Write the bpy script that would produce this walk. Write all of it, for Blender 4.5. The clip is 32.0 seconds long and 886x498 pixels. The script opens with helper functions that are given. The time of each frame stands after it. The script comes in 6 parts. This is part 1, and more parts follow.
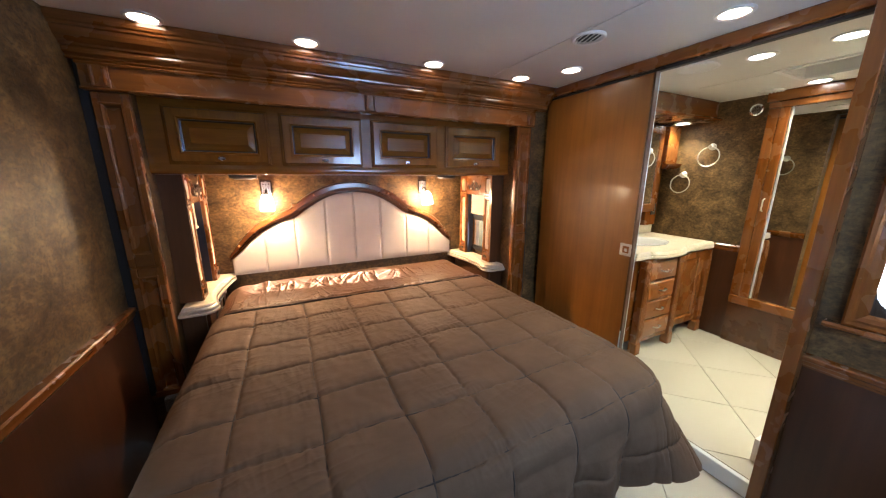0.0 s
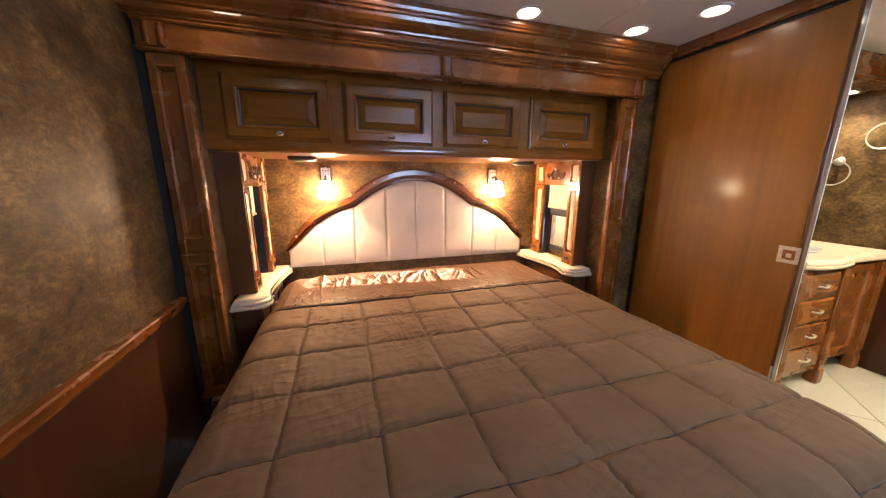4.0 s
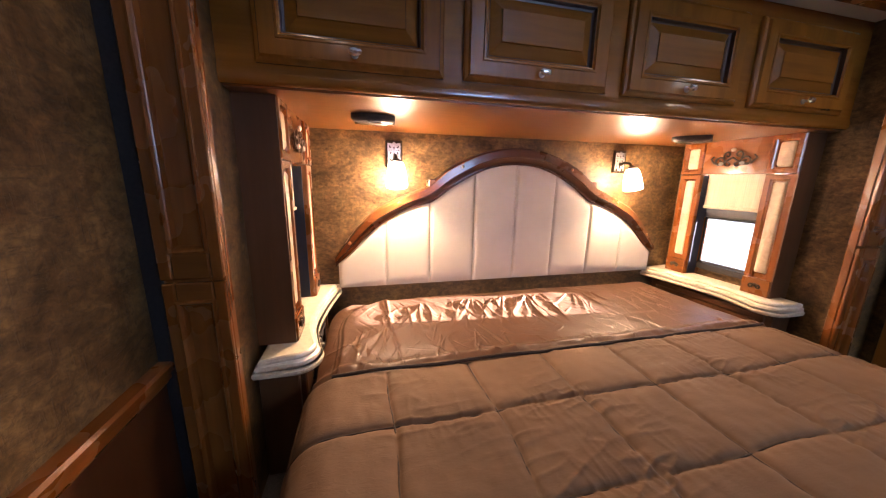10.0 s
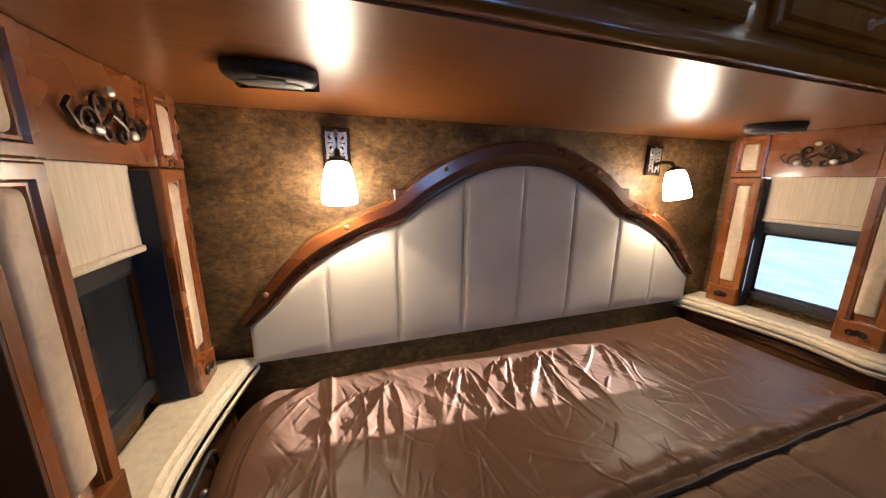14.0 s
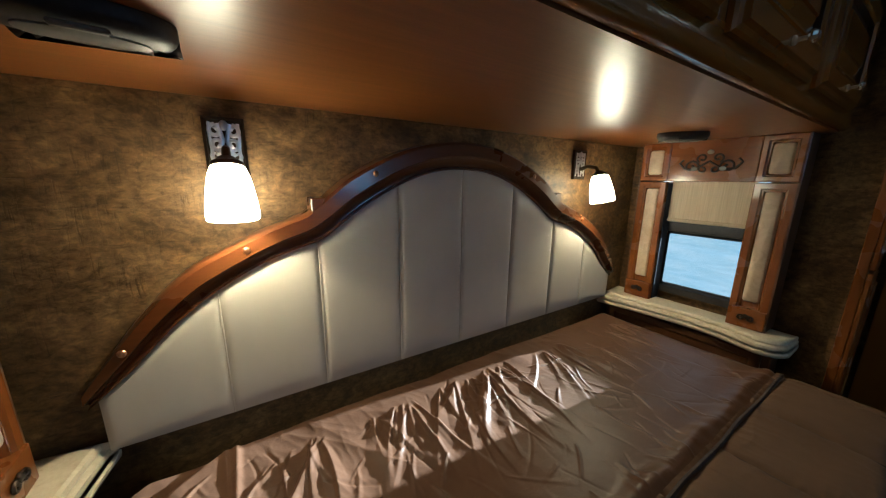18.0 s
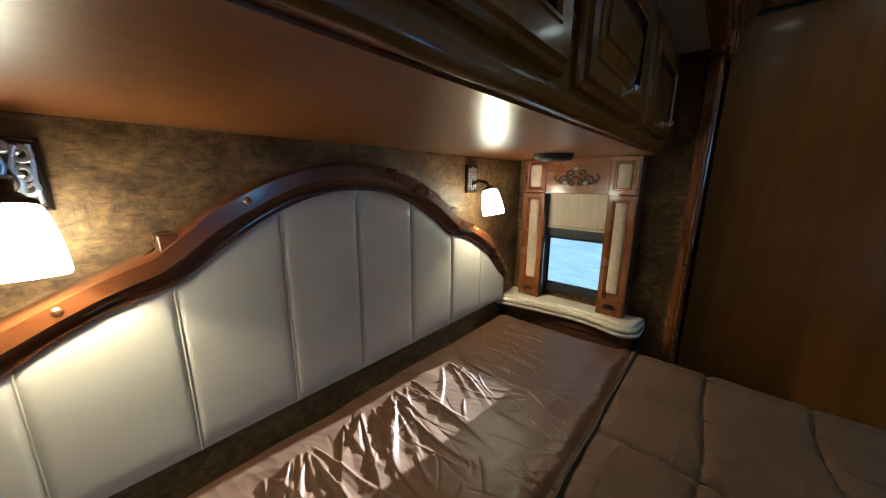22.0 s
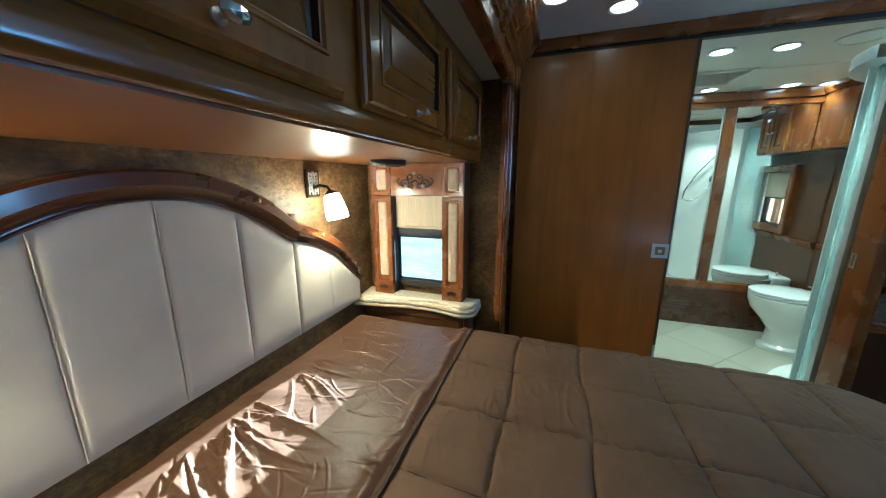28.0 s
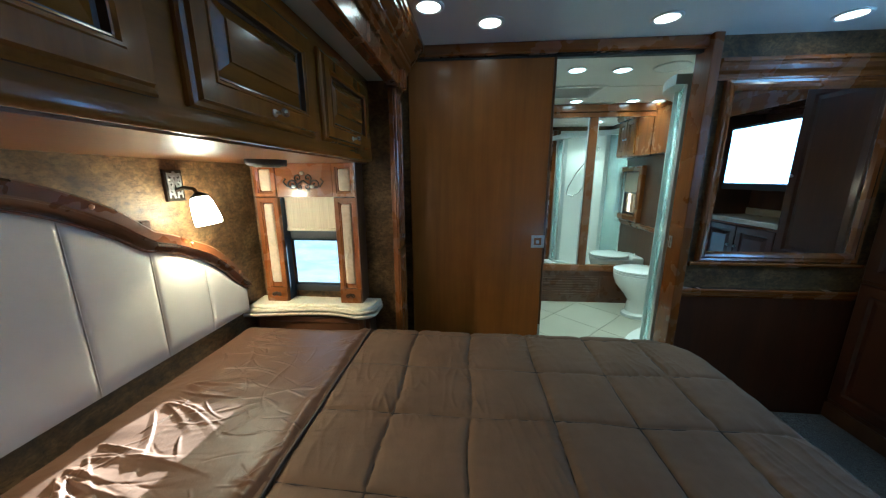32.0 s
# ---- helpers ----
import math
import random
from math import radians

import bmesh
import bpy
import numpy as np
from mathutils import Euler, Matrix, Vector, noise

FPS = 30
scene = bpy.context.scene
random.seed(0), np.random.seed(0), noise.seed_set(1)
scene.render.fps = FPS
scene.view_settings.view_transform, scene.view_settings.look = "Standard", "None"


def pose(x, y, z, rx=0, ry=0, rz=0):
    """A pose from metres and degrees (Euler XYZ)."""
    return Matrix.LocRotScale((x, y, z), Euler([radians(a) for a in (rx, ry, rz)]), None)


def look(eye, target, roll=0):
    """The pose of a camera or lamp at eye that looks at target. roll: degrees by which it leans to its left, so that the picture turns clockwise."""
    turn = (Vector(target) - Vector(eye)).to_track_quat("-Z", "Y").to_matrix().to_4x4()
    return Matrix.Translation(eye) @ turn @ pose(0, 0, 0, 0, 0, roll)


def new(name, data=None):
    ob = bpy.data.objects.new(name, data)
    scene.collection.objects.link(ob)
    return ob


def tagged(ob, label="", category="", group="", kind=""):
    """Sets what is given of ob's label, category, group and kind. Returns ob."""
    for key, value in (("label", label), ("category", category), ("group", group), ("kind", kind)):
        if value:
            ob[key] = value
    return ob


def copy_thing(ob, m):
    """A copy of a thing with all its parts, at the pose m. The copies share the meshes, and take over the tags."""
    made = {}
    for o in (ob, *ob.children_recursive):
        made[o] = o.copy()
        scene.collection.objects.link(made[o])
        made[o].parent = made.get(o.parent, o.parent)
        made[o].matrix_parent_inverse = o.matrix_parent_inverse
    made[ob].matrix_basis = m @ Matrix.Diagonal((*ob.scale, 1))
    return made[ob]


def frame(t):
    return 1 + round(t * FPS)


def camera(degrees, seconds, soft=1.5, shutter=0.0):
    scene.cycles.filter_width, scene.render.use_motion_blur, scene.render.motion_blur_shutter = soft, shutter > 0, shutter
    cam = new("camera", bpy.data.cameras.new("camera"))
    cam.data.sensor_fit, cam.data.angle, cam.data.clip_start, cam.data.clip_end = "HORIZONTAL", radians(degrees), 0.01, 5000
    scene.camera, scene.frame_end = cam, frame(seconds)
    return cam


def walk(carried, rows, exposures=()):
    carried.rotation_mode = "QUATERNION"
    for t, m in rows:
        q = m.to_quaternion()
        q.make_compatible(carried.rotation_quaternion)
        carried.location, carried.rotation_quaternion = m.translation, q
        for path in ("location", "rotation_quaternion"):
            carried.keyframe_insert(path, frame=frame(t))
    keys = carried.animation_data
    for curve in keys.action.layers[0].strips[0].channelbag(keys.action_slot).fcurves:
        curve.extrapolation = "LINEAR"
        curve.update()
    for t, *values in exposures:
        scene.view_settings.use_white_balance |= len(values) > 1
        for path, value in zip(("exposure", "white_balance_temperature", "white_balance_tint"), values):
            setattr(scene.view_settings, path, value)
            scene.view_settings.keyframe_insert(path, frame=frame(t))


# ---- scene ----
cam = camera(108.5, 32.0, 1.2)
PATH = [
    (0, (-0.046, 0.037, 1.431), (0.806, 1.790, 0.985), 0.12),
    (0.5, (-0.066, 0.076, 1.410), (0.755, 1.846, 0.970), 0.11),
    (1, (-0.071, 0.114, 1.397), (0.713, 1.900, 0.955), 0.19),
    (1.5, (-0.071, 0.158, 1.377), (0.679, 1.959, 0.937), 0.15),
    (2, (-0.057, 0.214, 1.360), (0.663, 2.027, 0.918), 0.23),
    (2.5, (-0.038, 0.267, 1.344), (0.645, 2.093, 0.901), 0.23),
    (3, (-0.031, 0.313, 1.335), (0.615, 2.153, 0.892), 0.24),
    (3.5, (-0.044, 0.358, 1.320), (0.567, 2.211, 0.884), 0.21),
    (4, (-0.073, 0.412, 1.315), (0.507, 2.277, 0.882), 0.26),
    (4.5, (-0.100, 0.471, 1.316), (0.442, 2.346, 0.881), 0.33),
    (6.5, (-0.208, 0.723, 1.268), (0.261, 2.619, 0.841), 0.39),
    (7, (-0.229, 0.790, 1.262), (0.236, 2.687, 0.830), 0.41),
    (7.5, (-0.250, 0.870, 1.255), (0.218, 2.766, 0.824), 0.49),
    (8, (-0.265, 0.948, 1.251), (0.202, 2.845, 0.820), 0.59),
    (8.5, (-0.276, 1.026, 1.236), (0.190, 2.923, 0.807), 0.80),
    (9, (-0.294, 1.110, 1.225), (0.172, 3.008, 0.801), 0.88),
    (9.5, (-0.315, 1.187, 1.217), (0.154, 3.085, 0.796), 0.91),
    (10, (-0.326, 1.259, 1.215), (0.141, 3.157, 0.792), 0.95),
    (10.5, (-0.320, 1.336, 1.222), (0.150, 3.233, 0.799), 0.96),
    (11, (-0.303, 1.417, 1.239), (0.170, 3.312, 0.811), 1.10),
    (11.5, (-0.289, 1.489, 1.253), (0.199, 3.381, 0.824), 1.15),
    (12, (-0.273, 1.557, 1.259), (0.227, 3.445, 0.826), 1.09),
    (12.5, (-0.259, 1.620, 1.254), (0.268, 3.500, 0.822), 0.83),
    (13, (-0.228, 1.692, 1.254), (0.334, 3.563, 0.824), 0.67),
    (13.5, (-0.206, 1.759, 1.248), (0.383, 3.622, 0.819), 0.59),
    (15.5, (-0.168, 1.931, 1.251), (0.596, 3.730, 0.826), 0.57),
    (16, (-0.164, 1.951, 1.253), (0.660, 3.723, 0.828), 0.63),
    (16.5, (-0.164, 1.969, 1.253), (0.719, 3.711, 0.825), 0.74),
    (17, (-0.167, 1.979, 1.251), (0.774, 3.693, 0.832), 0.59),
    (17.5, (-0.169, 1.978, 1.258), (0.828, 3.660, 0.838), 0.59),
    (18, (-0.168, 1.972, 1.266), (0.881, 3.620, 0.839), 0.61),
    (18.5, (-0.164, 1.967, 1.271), (0.936, 3.583, 0.847), 0.55),
    (19, (-0.160, 1.963, 1.283), (0.990, 3.541, 0.850), 0.43),
    (19.5, (-0.158, 1.955, 1.275), (1.048, 3.498, 0.870), 0.47),
    (20, (-0.157, 1.951, 1.292), (1.103, 3.445, 0.867), 0.44),
    (20.5, (-0.146, 1.950, 1.301), (1.156, 3.407, 0.872), 0.48),
    (21, (-0.131, 1.964, 1.311), (1.221, 3.375, 0.885), 0.34),
    (21.5, (-0.123, 1.975, 1.323), (1.291, 3.325, 0.898), 0.23),
    (22, (-0.111, 1.974, 1.329), (1.356, 3.265, 0.906), 0.33),
    (22.5, (-0.100, 1.960, 1.332), (1.408, 3.203, 0.910), 0.45),
    (23, (-0.099, 1.958, 1.340), (1.461, 3.133, 0.908), 0.45),
    (23.5, (-0.095, 1.939, 1.350), (1.505, 3.057, 0.911), 0.50),
    (24, (-0.096, 1.913, 1.352), (1.537, 2.981, 0.914), 0.39),
    (24.5, (-0.092, 1.900, 1.357), (1.575, 2.914, 0.918), 0.39),
    (25, (-0.092, 1.894, 1.351), (1.609, 2.852, 0.920), 0.29),
    (25.5, (-0.090, 1.883, 1.348), (1.639, 2.792, 0.920), 0.23),
    (27.5, (-0.095, 1.841, 1.354), (1.731, 2.535, 0.925), 0.07),
    (28, (-0.096, 1.830, 1.351), (1.752, 2.467, 0.927), 0.01),
    (28.5, (-0.096, 1.810, 1.357), (1.768, 2.394, 0.925), -0.07),
    (29, (-0.096, 1.792, 1.357), (1.785, 2.319, 0.926), -0.08),
    (29.5, (-0.096, 1.769, 1.354), (1.801, 2.240, 0.928), -0.14),
    (30, (-0.096, 1.749, 1.358), (1.814, 2.160, 0.929), -0.17),
    (30.5, (-0.097, 1.733, 1.355), (1.825, 2.084, 0.928), -0.23),
    (31, (-0.093, 1.717, 1.356), (1.840, 2.008, 0.932), -0.27),
    (31.5, (-0.098, 1.701, 1.354), (1.842, 1.933, 0.927), -0.30),
    (32, (-0.095, 1.690, 1.360), (1.850, 1.857, 0.925), -0.21),
]
EXPOSURES = [
    (0, 5.14, 6250, 19),
    (1, 5.06, 6750, 22),
    (4, 5.26, 7000, 25),
    (8, 5.34, 6650, 28),
    (11, 4.58, 5950, 26),
    (13, 3.86, 5350, 17),
    (15.5, 3.28, 5150, 4),
    (19, 2.64, 4850, -8),
    (22, 3.06, 4700, -8),
    (24, 3.74, 4600, -7),
    (28, 4.20, 4430, -13),
    (32, 4.04, 4460, -11),
]
walk(cam, [(t, look(eye, target, roll)) for t, eye, target, roll in PATH], EXPOSURES)

# ---- world, light ----
world = bpy.data.worlds.new("world")
scene.world = world
world.use_nodes = True
_wn, _wl = world.node_tree.nodes, world.node_tree.links
_sky = _wn.new("ShaderNodeTexSky")
_sky.sky_type = "NISHITA"
_sky.sun_disc = False
_sky.sun_elevation = radians(11.7)
_sky.sun_rotation = radians(93)
_wl.new(_sky.outputs[0], _wn["Background"].inputs[0])
_wn["Background"].inputs[1].default_value = 0.05
_sun = new("sun", bpy.data.lights.new("sun", "SUN"))
_sun.data.energy, _sun.data.angle, _sun.data.color = 5.0, radians(0.6), (1.0, 0.97, 0.94)
_sun.matrix_basis = look((9.0, 1.97, 2.505), (0.0, 2.585, 0.645))

WARM = (1.0, 0.82, 0.58)
COOL = (1.0, 0.95, 0.67)
DOWN_W, BATH_W, SCONCE_W = 0.064, 1.25, 1.15
DOWN_GLOW, BATH_GLOW, SHADE_GLOW, TV_GLOW, OUTSIDE_GLOW, SKY_GLOW = 0.60, 0.78, 5.6, 0.80, 0.14, 0.28

# ---- mesh helpers ----
ORIGIN = {}


def thing(name, label, category, at=(0, 0, 0), group="", kind=""):
    ob = new(name)
    ob.empty_display_size = 0.05
    ob.location = at
    ORIGIN[ob.name] = Vector(at)
    return tagged(ob, label, category, group, kind)


def part(name, bm, material, parent=None, label="", smooth=False):
    """Links a bmesh, drawn in the world (or in its thing's own frame when the thing stands at 0), as one mesh."""
    o = ORIGIN[parent.name] if parent else Vector()
    if o.length:
        bmesh.ops.translate(bm, vec=-o, verts=bm.verts)
    bmesh.ops.recalc_face_normals(bm, faces=bm.faces)
    me = bpy.data.meshes.new(name)
    bm.to_mesh(me)
    bm.free()
    me.materials.append(material)
    ob = new(name, me)
    if smooth:
        me.shade_smooth()
        try:
            me.set_sharp_from_angle(angle=radians(38))
        except Exception:
            pass
    ob.parent = parent
    ORIGIN[ob.name] = o
    return tagged(ob, label)


def structure(name, bm, material, label="", smooth=False):
    return tagged(part(name, bm, material, None, label, smooth), kind="structure")


def box(x0, x1, y0, y1, z0, z1, bev=0.0, seg=1, bm=None):
    own = bmesh.new()
    vs = [own.verts.new((x, y, z)) for x in (x0, x1) for y in (y0, y1) for z in (z0, z1)]
    for f in ((0, 1, 3, 2), (4, 6, 7, 5), (0, 4, 5, 1), (2, 3, 7, 6), (0, 2, 6, 4), (1, 5, 7, 3)):
        own.faces.new([vs[i] for i in f])
    bmesh.ops.recalc_face_normals(own, faces=own.faces)
    if bev:
        bmesh.ops.bevel(own, geom=own.edges[:], offset=bev, segments=seg, affect="EDGES", profile=0.5)
    if bm is None:
        return own
    add(bm, own)
    return bm


def add(bm, other):
    vm = {}
    for v in other.verts:
        vm[v] = bm.verts.new(v.co)
    for f in other.faces:
        try:
            bm.faces.new([vm[v] for v in f.verts])
        except ValueError:
            pass
    other.free()
    return bm


def moved(bm, m):
    bmesh.ops.transform(bm, matrix=m, verts=bm.verts)
    return bm


def extrude(profile, at, out, up, along, length, bm=None):
    """A profile of (out, up) pairs, run for a length along a line."""
    bm = bm or bmesh.new()
    at, out, up, along = Vector(at), Vector(out), Vector(up), Vector(along)
    rings = [[bm.verts.new(at + out * d + up * h + along * s) for d, h in profile] for s in (0, length)]
    n = len(profile)
    for i in range(n):
        bm.faces.new((rings[0][i], rings[0][(i + 1) % n], rings[1][(i + 1) % n], rings[1][i]))
    bm.faces.new(rings[0])
    bm.faces.new(rings[1][::-1])
    return bm


def rect_rings(x0, x1, z0, z1, rings, cap=True, back=None, bm=None, rad=0.0):
    """Nested rectangles facing -y: rings of (inset, y)."""
    bm = bm or bmesh.new()
    loops = []
    for inset, y in rings:
        a, b, c, d = x0 + inset, x1 - inset, z0 + inset, z1 - inset
        if rad:
            r = max(0.002, rad - inset * 0.3)
            pts = []
            for cx, cz, a0 in ((b - r, c + r, -90), (b - r, d - r, 0), (a + r, d - r, 90), (a + r, c + r, 180)):
                for k in range(5):
                    g = radians(a0 + k * 22.5)
                    pts.append((cx + r * math.cos(g), cz + r * math.sin(g)))
        else:
            pts = [(a, c), (b, c), (b, d), (a, d)]
        loops.append([bm.verts.new((px, y, pz)) for px, pz in pts])
    n = len(loops[0])
    for p, q in zip(loops, loops[1:]):
        for i in range(n):
            bm.faces.new((p[i], p[(i + 1) % n], q[(i + 1) % n], q[i]))
    if cap:
        bm.faces.new(loops[-1])
    if back == "fill":
        bm.faces.new(loops[0][::-1])
    return bm


def lathe(profile, at=(0, 0, 0), axis="z", seg=24, bm=None, a0=0.0, a1=360.0):
    """Turns (radius, height) pairs about an axis."""
    own = bmesh.new()
    whole = abs(a1 - a0) >= 359.9
    n = seg if whole else seg + 1
    rings = []
    for r, h in profile:
        ring = []
        for i in range(n):
            g = radians(a0 + (a1 - a0) * i / seg)
            ring.append(own.verts.new((r * math.cos(g), r * math.sin(g), h)))
        rings.append(ring)
    for p, q in zip(rings, rings[1:]):
        for i in range(seg):
            j = (i + 1) % n
            own.faces.new((p[i], p[j], q[j], q[i]))
    bmesh.ops.remove_doubles(own, verts=own.verts, dist=1e-5)
    if axis == "y":
        moved(own, pose(0, 0, 0, 90))
    elif axis == "x":
        moved(own, pose(0, 0, 0, 0, 90))
    bmesh.ops.translate(own, vec=at, verts=own.verts)
    if bm is None:
        return own
    return add(bm, own)


def tube(pts, r, seg=8, bm=None, closed=False):
    bm = bm or bmesh.new()
    pts = [Vector(p) for p in pts]
    n = len(pts)
    rings = []
    prev = None
    for i, p in enumerate(pts):
        a = pts[(i - 1) % n] if closed or i else p
        b = pts[(i + 1) % n] if closed or i < n - 1 else p
        d = (b - a).normalized()
        side = d.orthogonal().normalized() if prev is None else (prev - d * prev.dot(d)).normalized()
        prev = side
        up = d.cross(side)
        rr = r(i / max(1, n - 1)) if callable(r) else r
        rings.append([bm.verts.new(p + side * rr * math.cos(2 * math.pi * k / seg) + up * rr * math.sin(2 * math.pi * k / seg)) for k in range(seg)])
    for i in range(n if closed else n - 1):
        p, q = rings[i], rings[(i + 1) % n]
        for k in range(seg):
            bm.faces.new((p[k], p[(k + 1) % seg], q[(k + 1) % seg], q[k]))
    if not closed:
        bm.faces.new(rings[0][::-1])
        bm.faces.new(rings[-1])
    return bm


def ball(at, r, sx=1, sy=1, sz=1, bm=None, u=12, v=8):
    own = bmesh.new()
    bmesh.ops.create_uvsphere(own, u_segments=u, v_segments=v, radius=r)
    moved(own, Matrix.Translation(at) @ Matrix.Diagonal((sx, sy, sz, 1)))
    return own if bm is None else add(bm, own)


def slab(outline, z0, z1, rings=(), bm=None):
    """A flat piece with an outline (x, y), its edge shaped by (inset, z) rings from below to above."""
    bm = bm or bmesh.new()
    c = Vector((sum(p[0] for p in outline) / len(outline), sum(p[1] for p in outline) / len(outline)))
    n = len(outline)

    def ring(inset, z):
        out = []
        for i in range(n):
            a, b, p = Vector(outline[i - 1]), Vector(outline[(i + 1) % n]), Vector(outline[i])
            d = (b - a).normalized()
            nrm = Vector((d.y, -d.x))
            out.append(bm.verts.new((p.x - nrm.x * inset, p.y - nrm.y * inset, z)))
        return out

    loops = [ring(i, z) for i, z in ([(0, z0)] + list(rings) + ([] if rings else [(0, z1)]))]
    for p, q in zip(loops, loops[1:]):
        for i in range(n):
            bm.faces.new((p[i], p[(i + 1) % n], q[(i + 1) % n], q[i]))
    bm.faces.new(loops[0][::-1])
    bm.faces.new(loops[-1])
    return bm


# ---- materials ----
def material(name, color, rough=0.5, metal=0.0, coat=0.0, spec=0.5, sheen=0.0):
    m = bpy.data.materials.new(name)
    m.use_nodes = True
    b = m.node_tree.nodes["Principled BSDF"]
    b.inputs["Base Color"].default_value = (*color, 1)
    b.inputs["Roughness"].default_value = rough
    b.inputs["Metallic"].default_value = metal
    b.inputs["Coat Weight"].default_value = coat
    b.inputs["Coat Roughness"].default_value = 0.10
    b.inputs["Specular IOR Level"].default_value = spec
    b.inputs["Sheen Weight"].default_value = sheen
    return m


def coords(m, scale, rot=(0, 0, 0)):
    n, l = m.node_tree.nodes, m.node_tree.links
    tc, mp = n.new("ShaderNodeTexCoord"), n.new("ShaderNodeMapping")
    mp.inputs["Scale"].default_value = scale
    mp.inputs["Rotation"].default_value = [radians(a) for a in rot]
    l.new(tc.outputs["Object"], mp.inputs["Vector"])
    return mp.outputs["Vector"]


def noise_tex(m, vec, scale, detail=4.0, rough=0.55, dist=0.0):
    n, l = m.node_tree.nodes, m.node_tree.links
    t = n.new("ShaderNodeTexNoise")
    t.inputs["Scale"].default_value = scale
    t.inputs["Detail"].default_value = detail
    t.inputs["Roughness"].default_value = rough
    t.inputs["Distortion"].default_value = dist
    l.new(vec, t.inputs["Vector"])
    return t.outputs["Fac"]


def ramp(m, fac, stops):
    n, l = m.node_tree.nodes, m.node_tree.links
    r = n.new("ShaderNodeValToRGB")
    e = r.color_ramp.elements
    while len(e) < len(stops):
        e.new(0.5)
    for el, (p, c) in zip(e, stops):
        el.position, el.color = p, (*c, 1) if len(c) == 3 else c
    l.new(fac, r.inputs["Fac"])
    return r.outputs["Color"]


def mixed(m, a, b, fac, mode="MIX"):
    n, l = m.node_tree.nodes, m.node_tree.links
    x = n.new("ShaderNodeMix")
    x.data_type, x.blend_type = "RGBA", mode
    for s, v in ((x.inputs[0], fac), (x.inputs[6], a), (x.inputs[7], b)):
        if isinstance(v, (int, float)):
            s.default_value = v
        elif isinstance(v, tuple):
            s.default_value = (*v, 1)
        else:
            l.new(v, s)
    return x.outputs[2]


def bumped(m, height, strength, dist=0.002):
    n, l = m.node_tree.nodes, m.node_tree.links
    b = n.new("ShaderNodeBump")
    b.inputs["Strength"].default_value = strength
    b.inputs["Distance"].default_value = dist
    l.new(height, b.inputs["Height"])
    l.new(b.outputs["Normal"], n["Principled BSDF"].inputs["Normal"])


def colored(m, color, roughness=None):
    n, l = m.node_tree.nodes, m.node_tree.links
    l.new(color, n["Principled BSDF"].inputs["Base Color"])
    if roughness is not None:
        mr = n.new("ShaderNodeMapRange")
        mr.inputs["To Min"].default_value, mr.inputs["To Max"].default_value = roughness[1], roughness[2]
        l.new(roughness[0], mr.inputs["Value"])
        l.new(mr.outputs["Result"], n["Principled BSDF"].inputs["Roughness"])
    return m


def wood(name, light, dark, axis="z", rough=0.26, coat=0.4, fine=1.0, relief=0.06):
    m = material(name, light, rough, coat=coat)
    k = {"x": (0.9, 15, 15), "y": (15, 0.9, 15), "z": (15, 15, 0.9)}[axis]
    k2 = tuple(v * 0.25 for v in k)
    grain = noise_tex(m, coords(m, k), 4.0 * fine, 7, 0.62, 0.35)
    flame = noise_tex(m, coords(m, k2), 3.0, 3, 0.5, 0.8)
    blot = noise_tex(m, coords(m, (1, 1, 1)), 5.0, 3, 0.6)
    c = ramp(m, grain, [(0.30, dark), (0.72, light)])
    c = mixed(m, c, ramp(m, flame, [(0.3, tuple(v * 0.62 for v in light)), (0.7, tuple(v * 1.25 for v in light))]), 0.45)
    c = mixed(m, c, ramp(m, blot, [(0.3, (0.70, 0.66, 0.62)), (0.7, (1, 1, 1))]), 0.55, "MULTIPLY")
    info = m.node_tree.nodes.new("ShaderNodeObjectInfo")
    c = mixed(m, c, ramp(m, info.outputs["Random"], [(0, (0.86, 0.84, 0.82)), (1, (1, 1, 1))]), 1.0, "MULTIPLY")
    colored(m, c, (blot, rough - 0.06, rough + 0.08))
    bumped(m, grain, relief, 0.001)
    return m


CHERRY_L, CHERRY_D = (0.262, 0.088, 0.016), (0.128, 0.040, 0.008)
WOOD_X = wood("cherry_x", CHERRY_L, CHERRY_D, "x")
WOOD_Y = wood("cherry_y", CHERRY_L, CHERRY_D, "y")
WOOD_Z = wood("cherry_z", CHERRY_L, CHERRY_D, "z")
WOOD_DOOR = wood("cherry_door_veneer", (0.335, 0.121, 0.015), (0.240, 0.083, 0.010), "z", 0.37, 0.14, 0.7)


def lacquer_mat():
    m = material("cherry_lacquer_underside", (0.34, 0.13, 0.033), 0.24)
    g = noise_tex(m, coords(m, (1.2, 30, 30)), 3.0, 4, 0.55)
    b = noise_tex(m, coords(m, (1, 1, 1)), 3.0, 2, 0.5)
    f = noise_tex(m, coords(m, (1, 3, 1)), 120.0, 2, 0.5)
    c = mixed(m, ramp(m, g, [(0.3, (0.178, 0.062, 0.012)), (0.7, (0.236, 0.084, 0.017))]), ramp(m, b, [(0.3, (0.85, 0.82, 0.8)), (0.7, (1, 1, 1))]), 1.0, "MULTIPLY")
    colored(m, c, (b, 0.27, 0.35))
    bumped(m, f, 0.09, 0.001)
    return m


